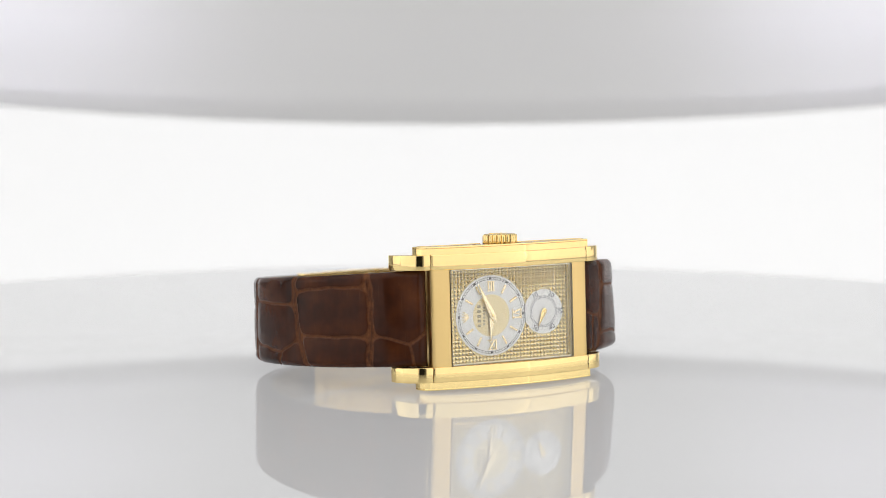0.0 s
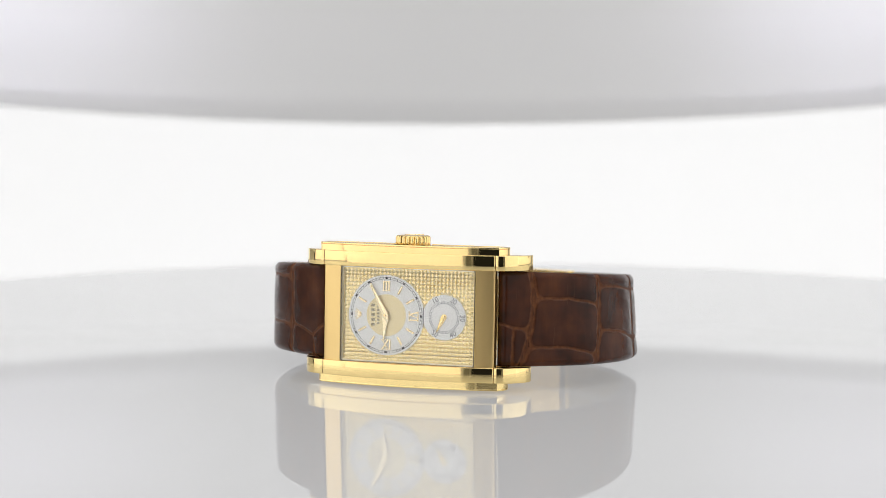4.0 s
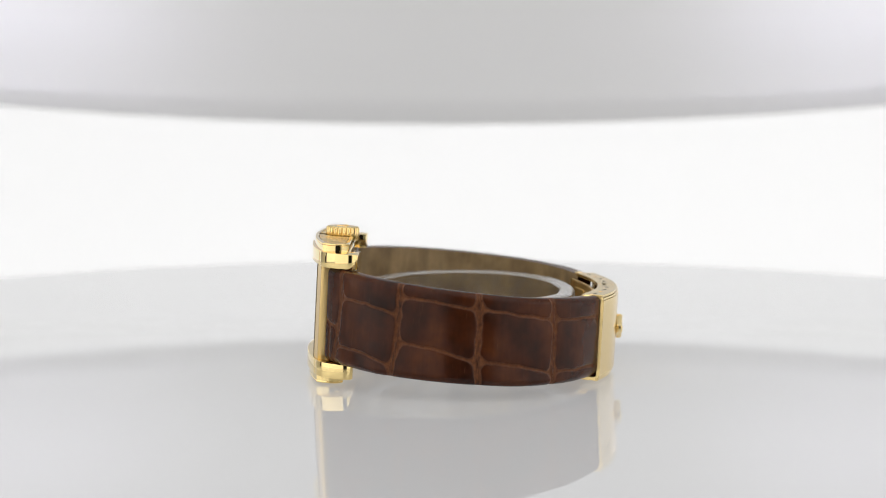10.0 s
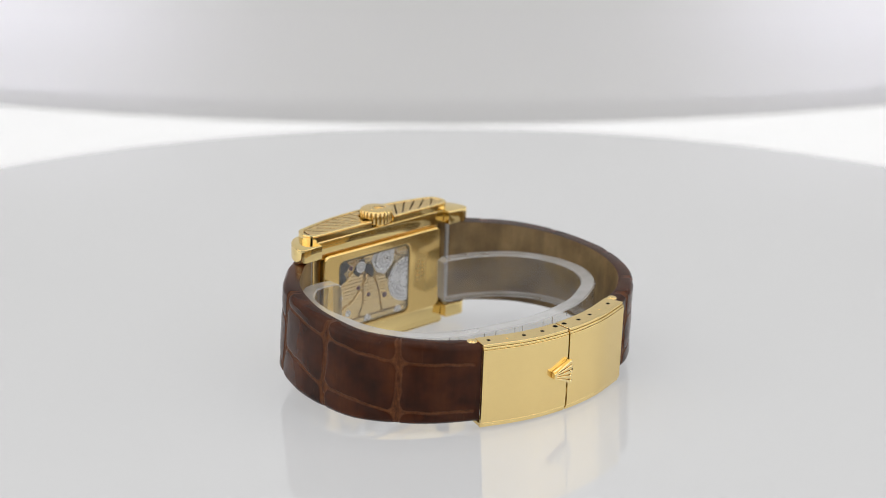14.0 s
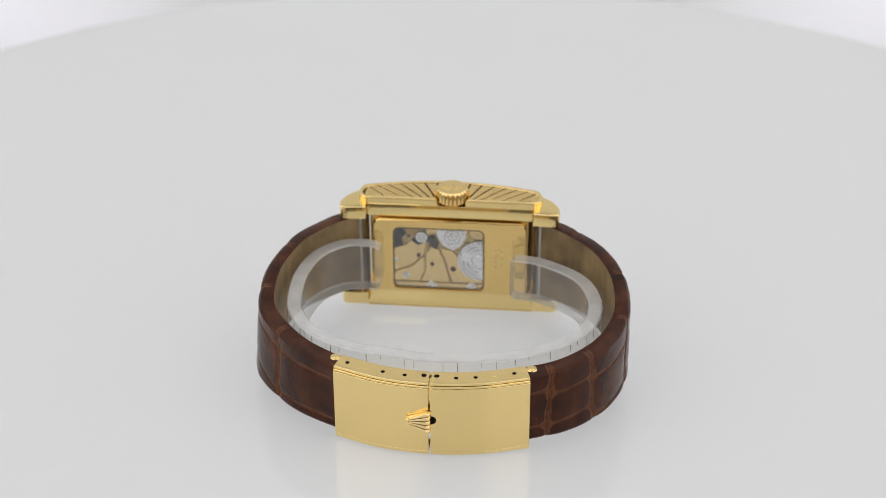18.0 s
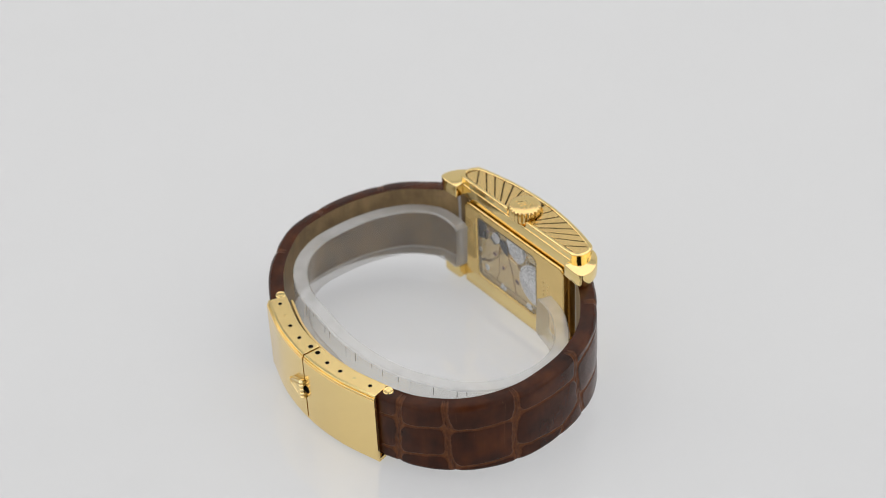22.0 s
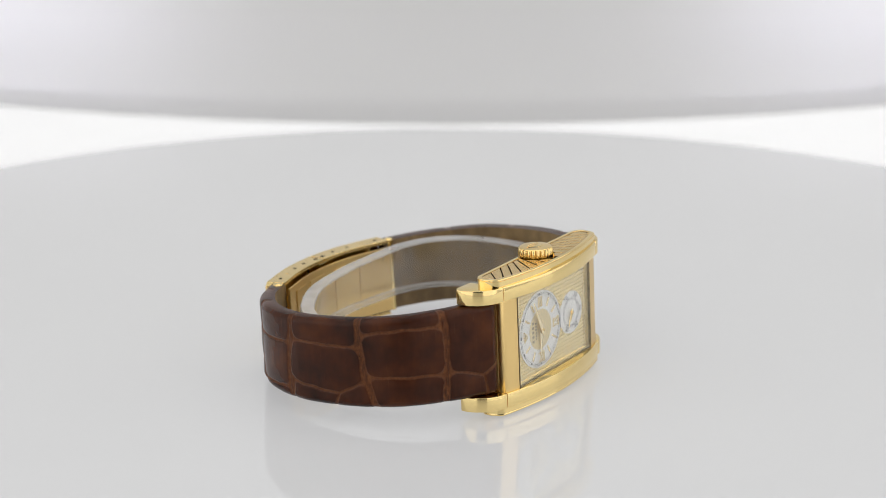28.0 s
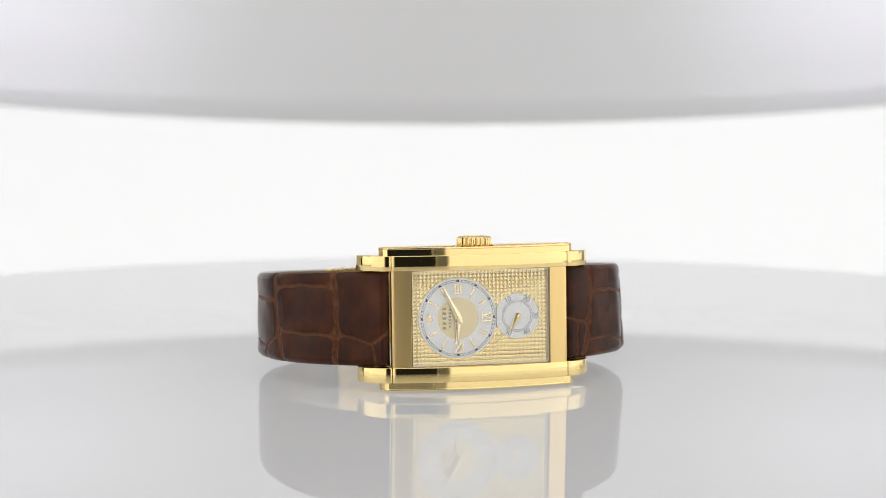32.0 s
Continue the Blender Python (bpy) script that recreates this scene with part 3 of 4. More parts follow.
            part("rib", set_side(prism([(mid + side * x, y) for x, y in pts], 13.52, 13.76, 0.04, 1)), RIB, cap)
    return cap


def crown(root):
    bm = bmesh.new()
    n, teeth = 132, 22
    prof = [(0.80, 12.85, 0), (0.95, 12.9, 0.2), (1.0, 13.1, 1), (1.0, 15.15, 1), (0.96, 15.42, 0.5), (0.88, 15.58, 0), (0.80, 15.62, 0), (0.5, 15.70, 0)]
    rings = []
    for f, z, cut in prof:
        loop = []
        for k in range(n):
            a = 2 * math.pi * k / n
            wave = abs(math.sin(teeth * a / 2)) ** 0.6
            r = 3.45 * f * (1 - 0.12 * cut * (1 - wave))
            loop.append(bm.verts.new((-0.3 + r * math.cos(a), 0.1 + r * math.sin(a), z)))
        rings.append(loop)
    for a, b in zip(rings, rings[1:]):
        for k in range(n):
            bm.faces.new((a[k], a[(k + 1) % n], b[(k + 1) % n], b[k]))
    bm.faces.new(rings[0][::-1])
    bm.faces.new(rings[-1])
    bmesh.ops.recalc_face_normals(bm, faces=bm.faces)
    smooth_by_angle(bm, 40)
    body = part("crown", bm, CROWN_GOLD, root, "fluted gold winding crown")
    part("stem", lathe([(0, 12.2), (2.2, 12.2), (2.2, 13.6), (0, 13.6)], 32, Matrix.Translation((-0.3, 0.1, 0))), GOLD, body)
    em = emblem(2.1, 0.11)
    bmesh.ops.transform(em, matrix=Matrix.Translation((-0.3, 0.1, 15.66)), verts=em.verts)
    part("emblem", em, GOLD, body, "raised five-pointed emblem")


def emblem(size, height):
    """Five tapered points rising from a short bar, with a bead on each."""
    parts = [prism([(-0.36 * size, -0.62 * size), (0.36 * size, -0.62 * size), (0.40 * size, -0.40 * size), (-0.40 * size, -0.40 * size)], 0, height, height * 0.3, 1)]
    for k in range(-2, 3):
        a = radians(90 - 19 * k)
        bx, by = 0.14 * size * k, -0.42 * size
        tx, ty = bx * 1.0 + math.cos(a) * 0.95 * size, by + math.sin(a) * (0.95 * size)
        px, py = -math.sin(a) * 0.075 * size, math.cos(a) * 0.075 * size
        parts.append(prism([(bx - px * 1.6, by - py * 1.6), (tx - px * 0.5, ty - py * 0.5), (tx + px * 0.5, ty + py * 0.5), (bx + px * 1.6, by + py * 1.6)][::-1], 0, height))
        parts.append(lathe([(0.085 * size, 0), (0.085 * size, height * 0.7), (0.05 * size, height * 1.2), (0, height * 1.3)], 10, Matrix.Translation((tx, ty, 0))))
    return merge(*parts)


DIAL_Y = -2.9
MAIN, SUB = (-4.5, -0.1), (7.45, -0.05)


def dial(root):
    base = part("dial", facing(prism(rounded(-13.75, 13.75, -9.3, 9.3, 0.3), 0, 0.3), DIAL_Y + 0.3), DIAL, root, "champagne dial with a pyramid pattern")
    # rows of small pyramids
    bm = bmesh.new()
    pitch = 0.77
    nx, nz = 35, 24
    for i in range(nx):
        for j in range(nz):
            x, z = (i - nx / 2 + 0.5) * pitch, (j - nz / 2 + 0.5) * pitch
            if math.hypot(x - MAIN[0], z - MAIN[1]) < 7.9 or math.hypot(x - SUB[0], z - SUB[1]) < 4.45:
                continue
            h = pitch * 0.49
            c = [bm.verts.new((x + sx * h, DIAL_Y - 0.01, z + sz * h)) for sx, sz in ((-1, -1), (1, -1), (1, 1), (-1, 1))]
            top = bm.verts.new((x, DIAL_Y - 0.25, z))
            for k in range(4):
                bm.faces.new((c[k], c[(k + 1) % 4], top))
    bmesh.ops.recalc_face_normals(bm, faces=bm.faces)
    tagged(part("pyramid_pattern", bm, DIAL_PYRAMID, base), kind="stuff")
    # main chapter and its centre
    part("chapter_ring", facing(prism(circle(7.85, 96, *MAIN), 0, 0.16), DIAL_Y), SILVER_DIAL, base, "silver chapter ring")
    part("dial_centre", facing(prism(circle(4.1, 72, *MAIN), 0.15, 0.20), DIAL_Y), CHAMPAGNE, base, "champagne sunray centre")
    part("sub_dial", facing(prism(circle(4.4, 72, *SUB), 0, 0.16), DIAL_Y), SILVER_DIAL, base, "silver seconds dial")
    track = [ring(circle(7.46, 96, *MAIN), circle(7.40, 96, *MAIN), 0.15, 0.18), ring(circle(7.08, 96, *MAIN), circle(7.02, 96, *MAIN), 0.15, 0.18)]
    for k in range(60):
        big = k % 5 == 0
        w = 0.27 if big else 0.035
        track.append(prism(turned([(7.05, -w), (7.43, -w), (7.43, w), (7.05, w)], 6 * k, *MAIN), 0.15, 0.175))
    part("minute_track", facing(merge(*track), DIAL_Y), INK, base, "black railway minute track")
    fine = [ring(circle(3.12, 72, *SUB), circle(3.07, 72, *SUB), 0.15, 0.18), ring(circle(2.74, 72, *SUB), circle(2.69, 72, *SUB), 0.15, 0.18)]
    for k in range(60):
        fine.append(prism(turned([(2.72, -0.028), (3.1, -0.028), (3.1, 0.028), (2.72, 0.028)], 6 * k, *SUB), 0.15, 0.175))
    part("seconds_track", facing(merge(*fine), DIAL_Y), INK_SOFT, base, "fine grey seconds track")
    for k, text in enumerate(("10", "20", "30", "40", "50")):
        a = 120 - 60 * k
        flip = 180 if k > 2 else 0
        x, z = SUB[0] + 3.72 * math.cos(radians(a)), SUB[1] + 3.72 * math.sin(radians(a))
        part("figure", facing(letters(text, 1.42, a - 90 + flip, x, z, 0.04), DIAL_Y - 0.155), INK_SOFT, base)
    # name lines under the twelve, as plain bars
    for x, half, tall, n, ink in ((MAIN[0] - 2.75, 2.35, 0.46, 5, INK_PALE), (MAIN[0] - 1.65, 1.95, 0.31, 6, INK_PALE)):
        bars = []
        step = 2 * half / n
        for k in range(n):
            z = MAIN[1] - half + step * (k + 0.5)
            t = 0.8 * tall
            bars.append(prism([(x - t, z - 0.28 * step), (x + t, z - 0.28 * step), (x + t, z + 0.28 * step), (x - t, z + 0.28 * step)], 0.19, 0.215))
        part("name_bars", facing(merge(*bars), DIAL_Y), ink, base)
    part("name_bars", facing(prism([(3.05, -2.0), (3.25, -2.0), (3.25, 1.7), (3.05, 1.7)], 0.16, 0.18), DIAL_Y), INK_SOFT, base)
    # applied markers
    for h in (1, 2, 4, 5, 7, 8, 10, 11):
        a = 180 - 30 * h
        part("hour_baton", facing(prism(turned([(4.8, -0.21), (6.65, -0.21), (6.65, 0.21), (4.8, 0.21)], a, *MAIN), 0.14, 0.42, 0.08, 1), DIAL_Y), MARKER, base)
    for h, strokes in ((3, "III"), (6, "VI"), (9, "IX")):
        part("roman_numeral", facing(numeral(strokes, 180 - 30 * h), DIAL_Y), MARKER, base)
    em = emblem(1.15, 0.25)
    bmesh.ops.transform(em, matrix=Matrix.Translation((MAIN[0] - 5.85, MAIN[1], 0.14)) @ Matrix.Rotation(radians(90), 4, "Z"), verts=em.verts)
    part("emblem", facing(em, DIAL_Y), MARKER, base, "applied five-pointed emblem at twelve")
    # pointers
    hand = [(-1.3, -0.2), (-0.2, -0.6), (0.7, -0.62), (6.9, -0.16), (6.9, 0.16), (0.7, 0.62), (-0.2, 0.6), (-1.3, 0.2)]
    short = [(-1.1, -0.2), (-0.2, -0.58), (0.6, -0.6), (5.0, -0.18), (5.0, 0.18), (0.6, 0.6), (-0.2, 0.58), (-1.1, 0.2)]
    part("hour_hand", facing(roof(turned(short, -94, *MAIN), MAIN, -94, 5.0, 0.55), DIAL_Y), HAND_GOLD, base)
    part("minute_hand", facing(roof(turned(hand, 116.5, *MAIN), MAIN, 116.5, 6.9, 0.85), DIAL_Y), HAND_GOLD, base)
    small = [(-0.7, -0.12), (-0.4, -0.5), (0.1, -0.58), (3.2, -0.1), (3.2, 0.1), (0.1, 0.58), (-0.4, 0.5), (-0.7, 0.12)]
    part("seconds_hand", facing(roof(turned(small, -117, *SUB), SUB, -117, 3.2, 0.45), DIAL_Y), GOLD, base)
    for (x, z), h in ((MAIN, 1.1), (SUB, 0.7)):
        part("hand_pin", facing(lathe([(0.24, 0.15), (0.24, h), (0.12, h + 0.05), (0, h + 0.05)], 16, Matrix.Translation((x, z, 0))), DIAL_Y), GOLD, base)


def roof(outline, at, angle, length, height):
    """A hand with a ridge along its middle."""
    bm = bmesh.new()
    low = [bm.verts.new((x, y, height)) for x, y in outline]
    ends = turned([(-0.6, 0), (length - 0.3, 0)], angle, *at)
    ridge = [bm.verts.new((x, y, height + 0.09)) for x, y in ends]
    n = len(low)
    half = n // 2
    bm.faces.new(low[::-1])
    for k in range(n):
        a, b = low[k], low[(k + 1) % n]
        if k == half - 1:
            bm.faces.new((a, b, ridge[1]))
        elif k == n - 1:
            bm.faces.new((a, b, ridge[0]))
        elif k < half - 1:
            bm.faces.new((a, b, ridge[1], ridge[0])) if k == 1 else bm.faces.new((a, b, ridge[0])) if k == 0 else bm.faces.new((a, b, ridge[1]))
        else:
            m = k - half
            bm.faces.new((a, b, ridge[1])) if m == 0 else bm.faces.new((a, b, ridge[0], ridge[1])) if m == 1 else bm.faces.new((a, b, ridge[0]))
    bmesh.ops.recalc_face_normals(bm, faces=bm.faces)
    return bm


def numeral(text, angle):
    """A Roman numeral in bars with serifs, its feet towards the middle of the dial."""
    h0, h1, w = 4.8, 6.65, 0.13
    bars = []

    def bar(x0, x1, wide=w):
        bars.append([(h0, x0 - wide), (h1, x1 - wide), (h1, x1 + wide), (h0, x0 + wide)])

    if text == "III":
        for x in (-0.55, 0, 0.55):
            bar(x, x)
        span = 0.78
    elif text == "VI":
        bar(0.3, 0.85, 0.15), bar(0.3, -0.25, 0.08), bar(-0.7, -0.7)
        span = 0.98
    else:
        bar(0.85, 0.85), bar(0.5, -0.7, 0.15), bar(-0.7, 0.5, 0.08)
        span = 1.0
    for r in (h0, h1):
        bars.append([(r - 0.06, -span), (r + 0.06, -span), (r + 0.06, span), (r - 0.06, span)])
    return merge(*[prism(turned(q, angle, *MAIN), 0.14, 0.42 + 0.01 * k) for k, q in enumerate(bars)])


def crystal(root):
    xs = np.linspace(-13.85, 13.85, 33)
    front = [(x, -4.1 + 0.25 * (x / 13.85) ** 2) for x in xs]
    bm = prism(front + [(x, y + 0.45) for x, y in front[::-1]], -9.34, 9.34, 0.06)
    ob = part("crystal", bm, CRYSTAL, root, "curved clear sapphire crystal")
    rim = part("crystal_rim", facing(ring(rounded(-14.05, 14.05, -9.34, 9.34, 0.5), rounded(-13.6, 13.6, -9.06, 9.06, 0.4), 0, 0.45), DIAL_Y - 0.02), SILVER, root, "thin bright rim round the dial")
    # dark ring added in place of the shade on the rails' inner walls
    part("crystal_shade_ring", facing(ring(rounded(-13.84, 13.84, -9.335, 9.335, 0.4), rounded(-13.76, 13.76, -9.26, 9.26, 0.4), 0.47, 1.02), DIAL_Y), DARK_STEEL, root, "thin dark ring imitating shade under the crystal")
    return ob, rim


BACK_Y = 2.5
WORKS_Y = 2.9                             # plane of the bridges


def back(root):
    wx0, wx1, wz0, wz1 = -7.4, 12.1, -8.2, 7.0
    outer = rounded(-16.4, 16.4, -9.2, 9.0, 1.6)
    plate = part("case_back", facing(ring(outer, rounded(wx0, wx1, wz0, wz1, 1.3), -0.75, 0.85, 0.34), BACK_Y, True), BACK_GOLD, root, "polished gold case back with a window")
    part("window_gasket", facing(ring(rounded(wx0, wx1, wz0, wz1, 1.3), rounded(wx0 + 0.28, wx1 - 0.28, wz0 + 0.28, wz1 - 0.28, 1.0), 0.2, 0.66), BACK_Y, True), DARK_STEEL, plate, "thin dark gasket round the window")
    part("back_pane", facing(prism(rounded(wx0 + 0.3, wx1 - 0.3, wz0 + 0.3, wz1 - 0.3, 1.0), 0.70, 0.82), BACK_Y, True), CRYSTAL, plate, "clear pane")
    for z, half, x in ((0.4, 2.6, -9.9), (0.3, 2.2, -11.2)):
        part("name_bars", facing(merge(*[prism([(x - 0.4, z - half + k * half / 2.5), (x + 0.4, z - half + k * half / 2.5), (x + 0.4, z - half + k * half / 2.5 + half / 3.6), (x - 0.4, z - half + k * half / 2.5 + half / 3.6)], 0.852, 0.858) for k in range(5)]), BACK_Y, True), ENGRAVED, plate, "row of engraved bars")
    # the movement under the pane; a runs from six to twelve, b downwards, as fractions of the window
    W, H = wx1 - wx0, wz1 - wz0

    def at(a, b):
        return wx1 - a * W, wz1 - b * H

    def put(name, bm, mat, parent, label=""):
        return part(name, facing(bm, WORKS_Y, True), mat, parent, label)

    works = part("movement", facing(prism(rounded(wx0 - 0.2, wx1 + 0.2, wz0 - 0.2, wz1 + 0.2, 1.2), -0.9, -0.45), WORKS_Y, True), GILT_PLATE, plate, "finely finished movement behind the window")

    def bridge(points):
        put("bridge", prism([at(*q) for q in points][::-1], -0.5, 0.05, 0.07, 1), BRIDGE, works)

    silver = [(0.44, 0.0), (0.80, 0.0), (0.80, 0.14), (0.74, 0.30), (0.66, 0.37), (0.56, 0.32), (0.50, 0.20)]
    put("wheel_bridge", prism([at(*q) for q in silver][::-1], -0.45, -0.2, 0.05, 1), STEEL, works, "brushed silver bridge")
    # dotted gilt patches along the upper edge
    for a0, a1 in ((0.12, 0.42), (0.80, 0.99)):
        dots = []
        for i in range(int((a1 - a0) * W / 0.62)):
            for j in range(3):
                x, z = at(a0, 0.0)
                dots.append(lathe([(0.24, -0.45), (0.20, 0.06), (0, 0.10)], 8, Matrix.Translation((x - 0.3 - i * 0.62 - 0.31 * (j % 2), z - 0.7 - j * 0.55, 0))))
        put("dotted_patch", merge(*dots), BRIDGE, works)
    bridge([(0.0, 0.30), (0.12, 0.33), (0.24, 0.17), (0.36, 0.24), (0.33, 0.45), (0.20, 0.62), (0.0, 0.74)])
    bridge([(0.0, 0.77), (0.20, 0.66), (0.34, 0.48), (0.345, 0.72), (0.28, 0.90), (0.0, 0.90)])
    bridge([(0.36, 0.42), (0.42, 0.34), (0.50, 0.36), (0.56, 0.55), (0.62, 0.90), (0.30, 0.90), (0.36, 0.70)])
    bridge([(0.52, 0.34), (0.66, 0.38), (0.74, 0.55), (0.86, 0.82), (1.0, 0.88), (1.0, 0.90), (0.645, 0.90), (0.58, 0.55)])
    bridge([(0.0, 0.915), (1.0, 0.915), (1.0, 1.0), (0.0, 1.0)])
    bridge([(0.36, 0.0), (0.50, 0.0), (0.47, 0.10), (0.38, 0.12)])
    bridge([(0.82, 0.0), (1.0, 0.0), (1.0, 0.17), (0.86, 0.13)])
    for a, b, r, name, mat in ((0.96, 0.52, 4.9, "barrel", STEEL), (0.65, 0.14, 2.4, "wheel", STEEL), (0.31, 0.16, 1.25, "wheel", STEEL)):
        x, z = at(a, b)
        disc = circle(r, 48, x, z)
        disc = [(min(max(q[0], wx0), wx1), min(max(q[1], wz0), wz1)) for q in disc]
        wheel = put(name, prism(disc, -0.15, 0.18), mat, works)
        for f in ((0.93, 0.40) if name == "barrel" else (0.72, 0.42)):
            edge = [(min(max(q[0], wx0), wx1), min(max(q[1], wz0), wz1)) for q in circle(r * f, 48, x, z)]
            edge2 = [(min(max(q[0], wx0), wx1), min(max(q[1], wz0), wz1)) for q in circle(r * f - 0.16, 48, x, z)]
            put("groove", ring(edge, edge2, 0.17, 0.20), GREY_STEEL, wheel)
        if name == "barrel":
            # two arcs of engraved bars
            bars = []
            for f, step, wide in ((0.76, 7.0, 0.12), (0.58, 9.0, 0.12)):
                a0 = 0.0
                while a0 < 360:
                    q = turned([(r * f - 0.3, -wide), (r * f + 0.3, -wide), (r * f + 0.3, wide), (r * f - 0.3, wide)], a0, x, z)
                    if (a0 // 40) % 3 and all(wx0 < p[0] < wx1 and wz0 < p[1] < wz1 for p in q):
                        bars.append(prism(q, 0.18, 0.20))
                    a0 += step
            put("name_bars", merge(*bars), GREY_STEEL, wheel)
    # a dotted groove along the lower plate, and the dark steel parts over the wheels
    put("dotted_groove", merge(*[prism([(x - 0.2, wz0 + 1.12), (x + 0.2, wz0 + 1.12), (x + 0.2, wz0 + 1.36), (x - 0.2, wz0 + 1.36)], 0.05, 0.07) for x in np.arange(wx0 + 0.8, wx1 - 0.6, 0.62)]), DARK_STEEL, works)
    for points in ([(0.20, 0.22), (0.27, 0.10), (0.35, 0.02), (0.37, 0.14), (0.46, 0.16), (0.50, 0.26), (0.48, 0.36), (0.42, 0.30), (0.36, 0.22), (0.28, 0.30)],
                   [(0.0, 0.03), (0.10, 0.02), (0.16, 0.10), (0.08, 0.20), (0.12, 0.30), (0.02, 0.36), (0.0, 0.30)]):
        put("lever", prism([at(*q) for q in points][::-1], -0.1, 0.12, 0.05, 1), LEVER, works, "dark steel lever")
    for a, b, r, mat, name in ((0.28, 0.46, 0.42, RUBY, "jewel"), (0.43, 0.60, 0.42, RUBY, "jewel"), (0.66, 0.67, 0.55, RUBY, "jewel"), (0.17, 0.14, 0.45, RUBY, "jewel"),
                               (0.41, 0.33, 0.5, BRIDGE, "screw"), (0.14, 0.80, 0.6, STEEL, "screw"), (0.03, 0.55, 0.45, STEEL, "screw"), (0.42, 0.955, 0.75, STEEL, "screw"), (0.86, 0.955, 0.75, STEEL, "screw"), (0.65, 0.14, 0.7, STEEL, "screw")):
        x, z = at(a, b)
        seat = put(name, lathe([(r * 1.25, 0.04), (r * 1.2, 0.15), (r, 0.2), (r * 0.6, 0.24), (0, 0.24)], 20, Matrix.Translation((x, z, 0))), mat, works)
        if name == "screw":
            put("slot", prism(turned([(-r, -0.06), (r, -0.06), (r, 0.06), (-r, 0.06)], 37 * a * 10, x, z), 0.235, 0.245), DARK_STEEL, seat)
        else:
            put("setting", ring(circle(r * 1.5, 24, x, z), circle(r * 1.15, 24, x, z), 0.04, 0.12), GOLD, seat)


CLASP = [(-19.9, 53.93), (-10.5, 56.52), (-0.8, 57.35), (8.9, 56.21), (18.3, 53.1)]
CLASP_Z = -1.95


def band(path, nor, out, inn, z0, z1, bevel=0.0):
    """A curved plate along a path, between two distances inside it."""
    a, b = path - nor * out, path - nor * inn
    return prism([tuple(q) for q in a] + [tuple(q) for q in b[::-1]], z0, z1, bevel, 2)


def clasp(root):
    full, length = spline(CLASP, 60)
    nor = side_normals(full) * -1
    root_clasp = None
    for lo, hi in ((0, 30), (30, 60)):
        path, n = full[lo:hi + 1].copy(), nor[lo:hi + 1]
        end, nxt = (0, 1) if lo else (-1, -2)
        path[end] = path[end] + (path[nxt] - path[end]) * 0.3
        z0, z1 = CLASP_Z - 8.8, CLASP_Z + 8.3
        plate = part("clasp_cover", band(path, n, 0.0, 0.7, z0 + 1.04, z1 - 1.04, 0.06), GOLD_BRUSHED, root, "brushed gold clasp cover")
        for zz0, zz1, out in ((z1 - 0.52, z1, 0.36), (z1 - 1.0, z1 - 0.57, 0.12), (z0, z0 + 0.52, 0.36), (z0 + 0.57, z0 + 1.0, 0.12)):
            part("edge_step", band(path, n, out, 0.9, zz0, zz1, 0.06), GOLD, plate)
        for z in (z1 - 0.75, z0):
            part("flange", band(path, n, 0.7, 4.3, z, z + 0.75, 0.08), GOLD_BRUSHED, plate)
        # holes in the upper flange, their shade drawn as dark discs, two of them closed by pins
        m = len(path) - 1
        where = (0.12, 0.32, 0.52, 0.72, 0.93) if lo == 0 else (0.07, 0.28, 0.49, 0.70, 0.90)
        pin = 3 if lo == 0 else 1
        for k, w in enumerate(where):
            i = int(round(w * m))
            depth = 2.4 if k not in ((4,) if lo == 0 else (0,)) else 2.9
            x, y = path[i] - n[i] * depth
            r = 0.42 if depth < 2.6 else 0.52
            if k == (1 if lo == 0 else 3):
                part("pin", lathe([(0.38, z1 - 0.1), (0.38, z1 + 0.03), (0.3, z1 + 0.06), (0, z1 + 0.06)], 16, Matrix.Translation((x, y, 0))), GOLD, plate)
            else:
                part("hole_disc", lathe([(r, z1 - 0.2), (r, z1 + 0.012), (0, z1 + 0.012)], 18, Matrix.Translation((x, y, 0))), HOLE_SHADE, plate, "small dark disc for the shade in a spring bar opening")
        # hinge tube at the outer end
        i = 0 if lo == 0 else m
        x, y = path[i] - n[i] * 3.3
        step = (path[1] - path[0]) if lo == 0 else (path[-1] - path[-2])
        step = step / np.linalg.norm(step) * (-1 if lo == 0 else 1)
        x, y = x + step[0] * 1.0, y + step[1] * 1.0
        part("hinge", lathe([(0, z0 + 0.8), (1.05, z0 + 0.8), (1.05, z1 - 0.16), (0.92, z1 - 0.02), (0.55, z1 - 0.04), (0.50, z1 + 0.06), (0, z1 + 0.06)], 24, Matrix.Translation((x, y, 0))), GOLD, plate)
    part("clasp_blade", band(full, nor, 5.0, 5.5, CLASP_Z - 7.4, CLASP_Z + 7.0, 0.08), GOLD_SATIN, root, "polished inner blade of the clasp")
    z1 = CLASP_Z + 8.3
    for i0, i1 in ((28, 32),):
        part("hinge_block", band(full[i0:i1 + 1], nor[i0:i1 + 1], 0.95, 3.8, z1 - 6.5, z1 - 1.1, 0.1), GOLD, root)
    for a, b in ((5, 14), (17, 27), (33, 43), (46, 55)):
        part("blade_step", band(full[a:b + 1], nor[a:b + 1], 5.45, 5.7, CLASP_Z - 5.6, CLASP_Z + 5.6, 0.12), GOLD_SATIN, root)
    # emblem button that bridges the two covers
    i = 33
    out = nor[i]
    along = np.array([out[1], -out[0]])
    em = emblem_button()
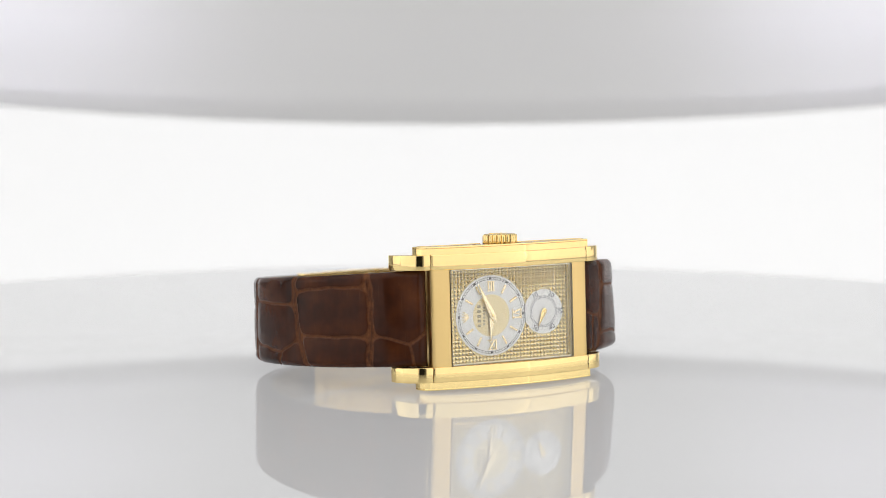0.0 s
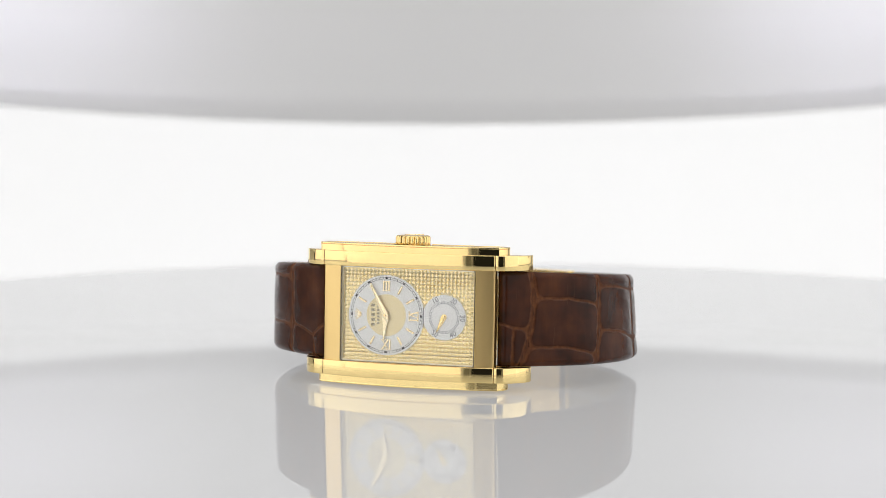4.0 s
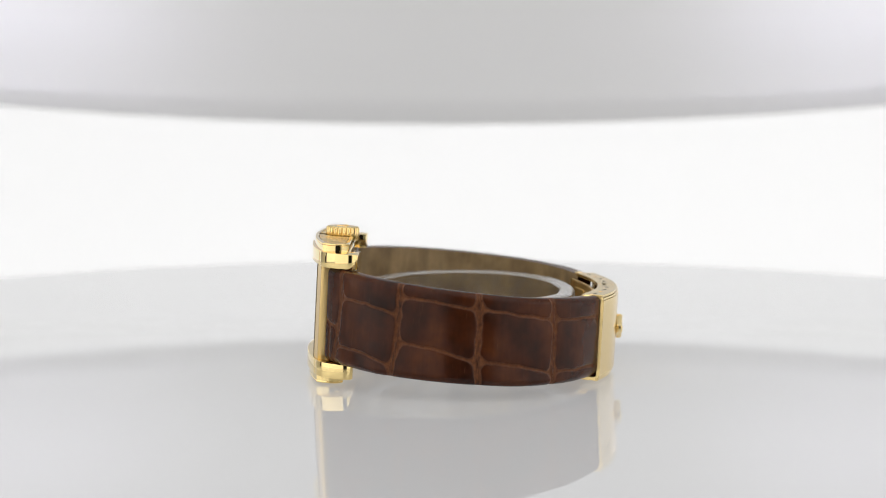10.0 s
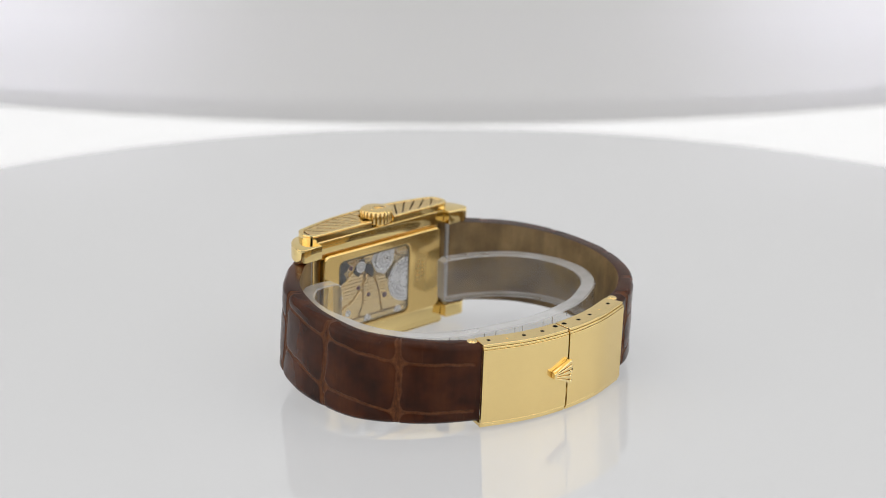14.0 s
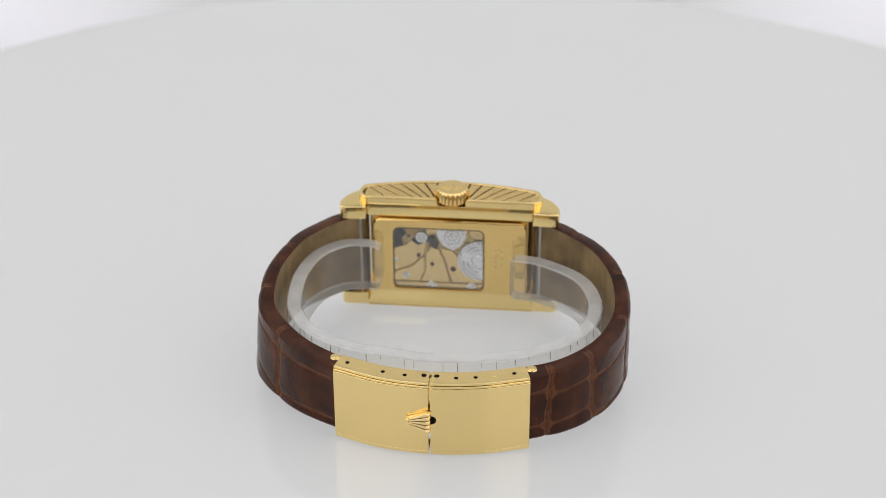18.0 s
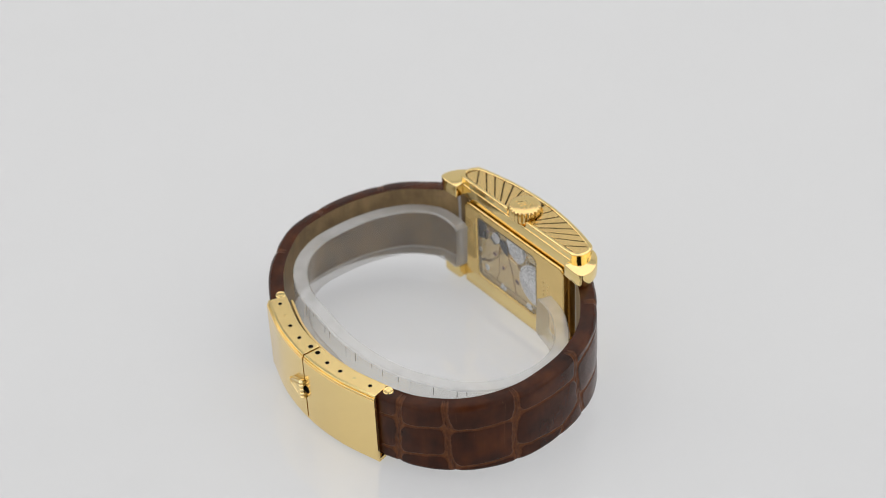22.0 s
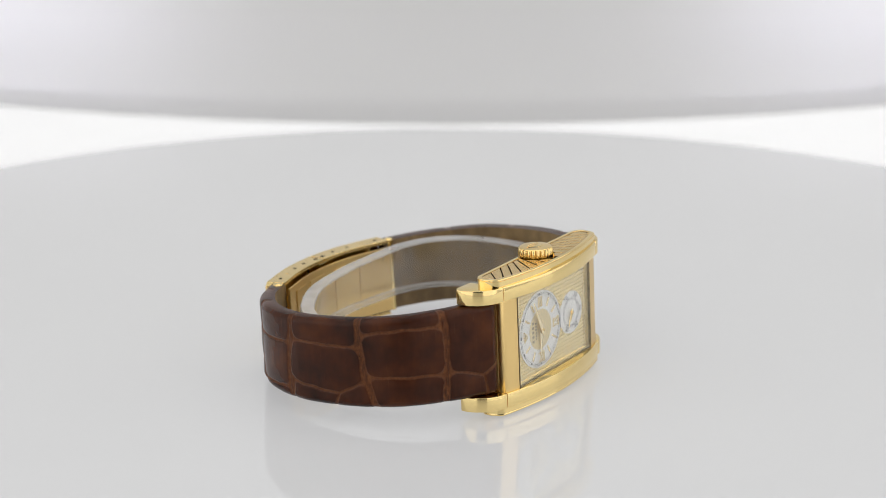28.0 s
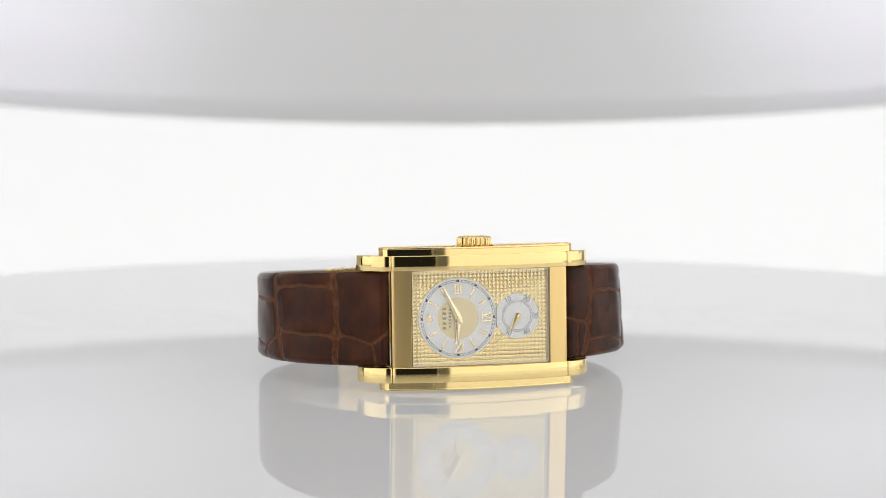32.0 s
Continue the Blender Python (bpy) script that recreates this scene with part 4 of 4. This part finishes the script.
    m = Matrix(((along[0], 0, out[0], full[i, 0]), (along[1], 0, out[1], full[i, 1]), (0, 1, 0, CLASP_Z - 0.2), (0, 0, 0, 1)))
    bmesh.ops.transform(em, matrix=m, verts=em.verts)
    bmesh.ops.recalc_face_normals(em, faces=em.faces)
    part("emblem_button", em, EMBLEM_GOLD, root, "raised gold emblem button")
    # flat dark disc on the covers, standing for the shade behind the button
    note = lathe([(0.95, 0.0), (0.95, 0.03), (0, 0.03)], 24)
    m2 = Matrix(((along[0], 0, out[0], full[29, 0] * 0.6 + full[30, 0] * 0.4), (along[1], 0, out[1], full[29, 1]), (0, 1, 0, CLASP_Z - 0.2), (0, 0, 0, 1)))
    bmesh.ops.transform(note, matrix=m2, verts=note.verts)
    part("recess", note, HOLE_SHADE, root, "dark disc for the shade behind the button")


def emblem_button():
    """Local: x along the clasp, y up, z out of it. Five points towards -x end on beads."""
    parts = [prism([(1.9, -0.55), (1.9, 0.55), (1.55, 0.75), (-1.5, 1.9), (-1.5, -1.9), (1.55, -0.75)][::-1], 0, 0.5, 0.15)]
    for k in range(-2, 3):
        y1 = 0.82 * k
        y0 = 0.22 * k
        parts.append(prism([(1.6, y0 - 0.09), (1.6, y0 + 0.09), (-1.25, y1 + 0.31), (-1.25, y1 - 0.31)][::-1], 0.3, 0.95, 0.18, 2))
        parts.append(lathe([(0.36, 0.1), (0.43, 0.5), (0.36, 0.85), (0.2, 1.02), (0, 1.06)], 14, Matrix.Translation((-1.45, y1, 0))))
    parts.append(prism([(1.5, -0.62), (2.0, -0.5), (2.0, 0.5), (1.5, 0.62)], 0.2, 1.05, 0.12))
    bm = merge(*parts)
    bmesh.ops.scale(bm, vec=(1.25, 1.22, 1.2), verts=bm.verts)
    return bm


def watch():
    root = new("wristwatch")
    tagged(root, "yellow gold rectangular watch with brown crocodile strap, lying on its side", "watch")
    xs = np.linspace(13.9, 17.6, 6)
    body = [(-x, rail_front(x) + 0.5) for x in xs[::-1]] + [(-13.9, -2.65), (13.9, -2.65)] + [(x, rail_front(x) + 0.5) for x in xs]
    body += [(17.6, 2.5), (-17.6, 2.5)]
    shell = ring_body(body)
    part("case_body", shell, GOLD_SATIN, root, "brushed gold middle of the case")
    for sgn in (-1, 1):
        rail_and_lugs(sgn, root)
        side_cap(sgn, root)
    for side in (-1, 1):
        part("spring_bar", lathe([(0, -9.6), (0.75, -9.6), (0.75, 9.6), (0, 9.6)], 20, Matrix.Translation((side * 19.4, 1.9, 0))), GREY_STEEL, root)
    crown(root)
    dial(root)
    crystal(root)
    back(root)
    strap(STRAP_12, CREASES_12, -1, root, "glossy brown crocodile half on the twelve side")
    strap(STRAP_6, CREASES_6, 1, root, "glossy brown crocodile half on the six side")
    clasp(root)
    return root


def ring_body(outline):
    """The middle of the case, open at the back under the window."""
    front = prism(outline[:-2] + [(17.6, -1.4), (16.6, -0.5), (-16.6, -0.5), (-17.6, -1.4)], -9.62, 9.62, 0.1)
    rear = ring(rounded(-16.6, 16.6, -9.62, 9.62, 0.2), rounded(-7.6, 12.3, -8.4, 7.2, 1.3), 0, 2.3)
    return merge(front, facing(rear, -0.5, True))


booth()
TABLE = turntable()
WATCH = watch()

# ---------------------------------------------------------------- clear cuff inside the strap
# In the turntable's space, millimetres.
CUFF = [(15.3, -17.85), (18.2, -18.0), (20.5, -17.8), (24.1, -16.6), (28.7, -11.9), (31.3, -4.7), (31.9, 3.6), (30.7, 12.4), (26.0, 19.8), (18.1, 24.4), (8.9, 25.8), (-1.3, 26.4),
        (-13.7, 24.5), (-22.7, 20.1), (-28.3, 15.2), (-31.8, 8.1), (-31.9, -1), (-28.2, -9.1), (-20.3, -14.9), (-13.2, -16.9)]


def lift(x, y):
    """The cuff's upper edge rises on the six side."""
    u = min(1.0, max(0.0, (x + 8) / 38))
    near_clasp = min(1.0, max(0.0, (y - 2) / 20))
    return 1.7 * u * u * (3 - 2 * u) * (1 - 0.25 * near_clasp)


def cuff():
    root = new("display_cuff")
    tagged(root, "clear plastic cuff sprung inside the watch strap", "watch holder")
    n = 160
    path, length = spline(CUFF, n)
    nor = side_normals(path) * -1
    if nor[n // 2][1] < 0:
        nor = -nor
    bm = bmesh.new()
    rings = []
    for i in range(n + 1):
        end = min(i, n - i) / n * length
        cut = 0.6 * max(0.0, 1 - end / 1.0) ** 2
        loop = []
        up = lift(*path[i]) - cut
        for off, z in ((0, 7.4 + cut), (0, 16.4 + up), (0.25, 16.7 + up), (2.75, 16.7 + up), (3.0, 16.4 + up), (3.0, 7.4 + cut), (2.75, 7.1 + cut), (0.25, 7.1 + cut)):
            q = path[i] - nor[i] * off
            loop.append(bm.verts.new((q[0], q[1], z)))
        rings.append(loop)
    for a, b in zip(rings, rings[1:]):
        for j in range(8):
            f = bm.faces.new((a[j], a[(j + 1) % 8], b[(j + 1) % 8], b[j]))
            f.material_index = 0 if j in (0, 4) else 1
    bm.faces.new(rings[0]).material_index = 1
    bm.faces.new(rings[-1][::-1]).material_index = 1
    bmesh.ops.recalc_face_normals(bm, faces=bm.faces)
    smooth_by_angle(bm, 30)
    part("band", bm, [PLASTIC, SAWN_PLASTIC], root)
    # fine upright ridges on its outer side
    rng = random.Random(4)
    for i in range(34, 128, 4):
        j = i + rng.choice((-1, 0, 1))
        x, y = path[j] + nor[j] * 0.02
        top = 16.4 + lift(x, y)
        z0 = top - rng.uniform(0.6, 3.0)
        r = rng.uniform(0.05, 0.10)
        part("ridge", lathe([(0, z0), (r, z0), (r, top), (0, top)], 6, Matrix.Translation((x, y, 0))), GROOVE, root)
    return root


HOLDER = cuff()


def motions():
    walk(TABLE, [(t, table_pose(a, b)) for t, a, b in TURNS])
    walk(WATCH, [(t, table_pose(a, b) @ WATCH_AT) for t, a, b in TURNS])
    walk(HOLDER, [(t, table_pose(a, b)) for t, a, b in TURNS])


motions()
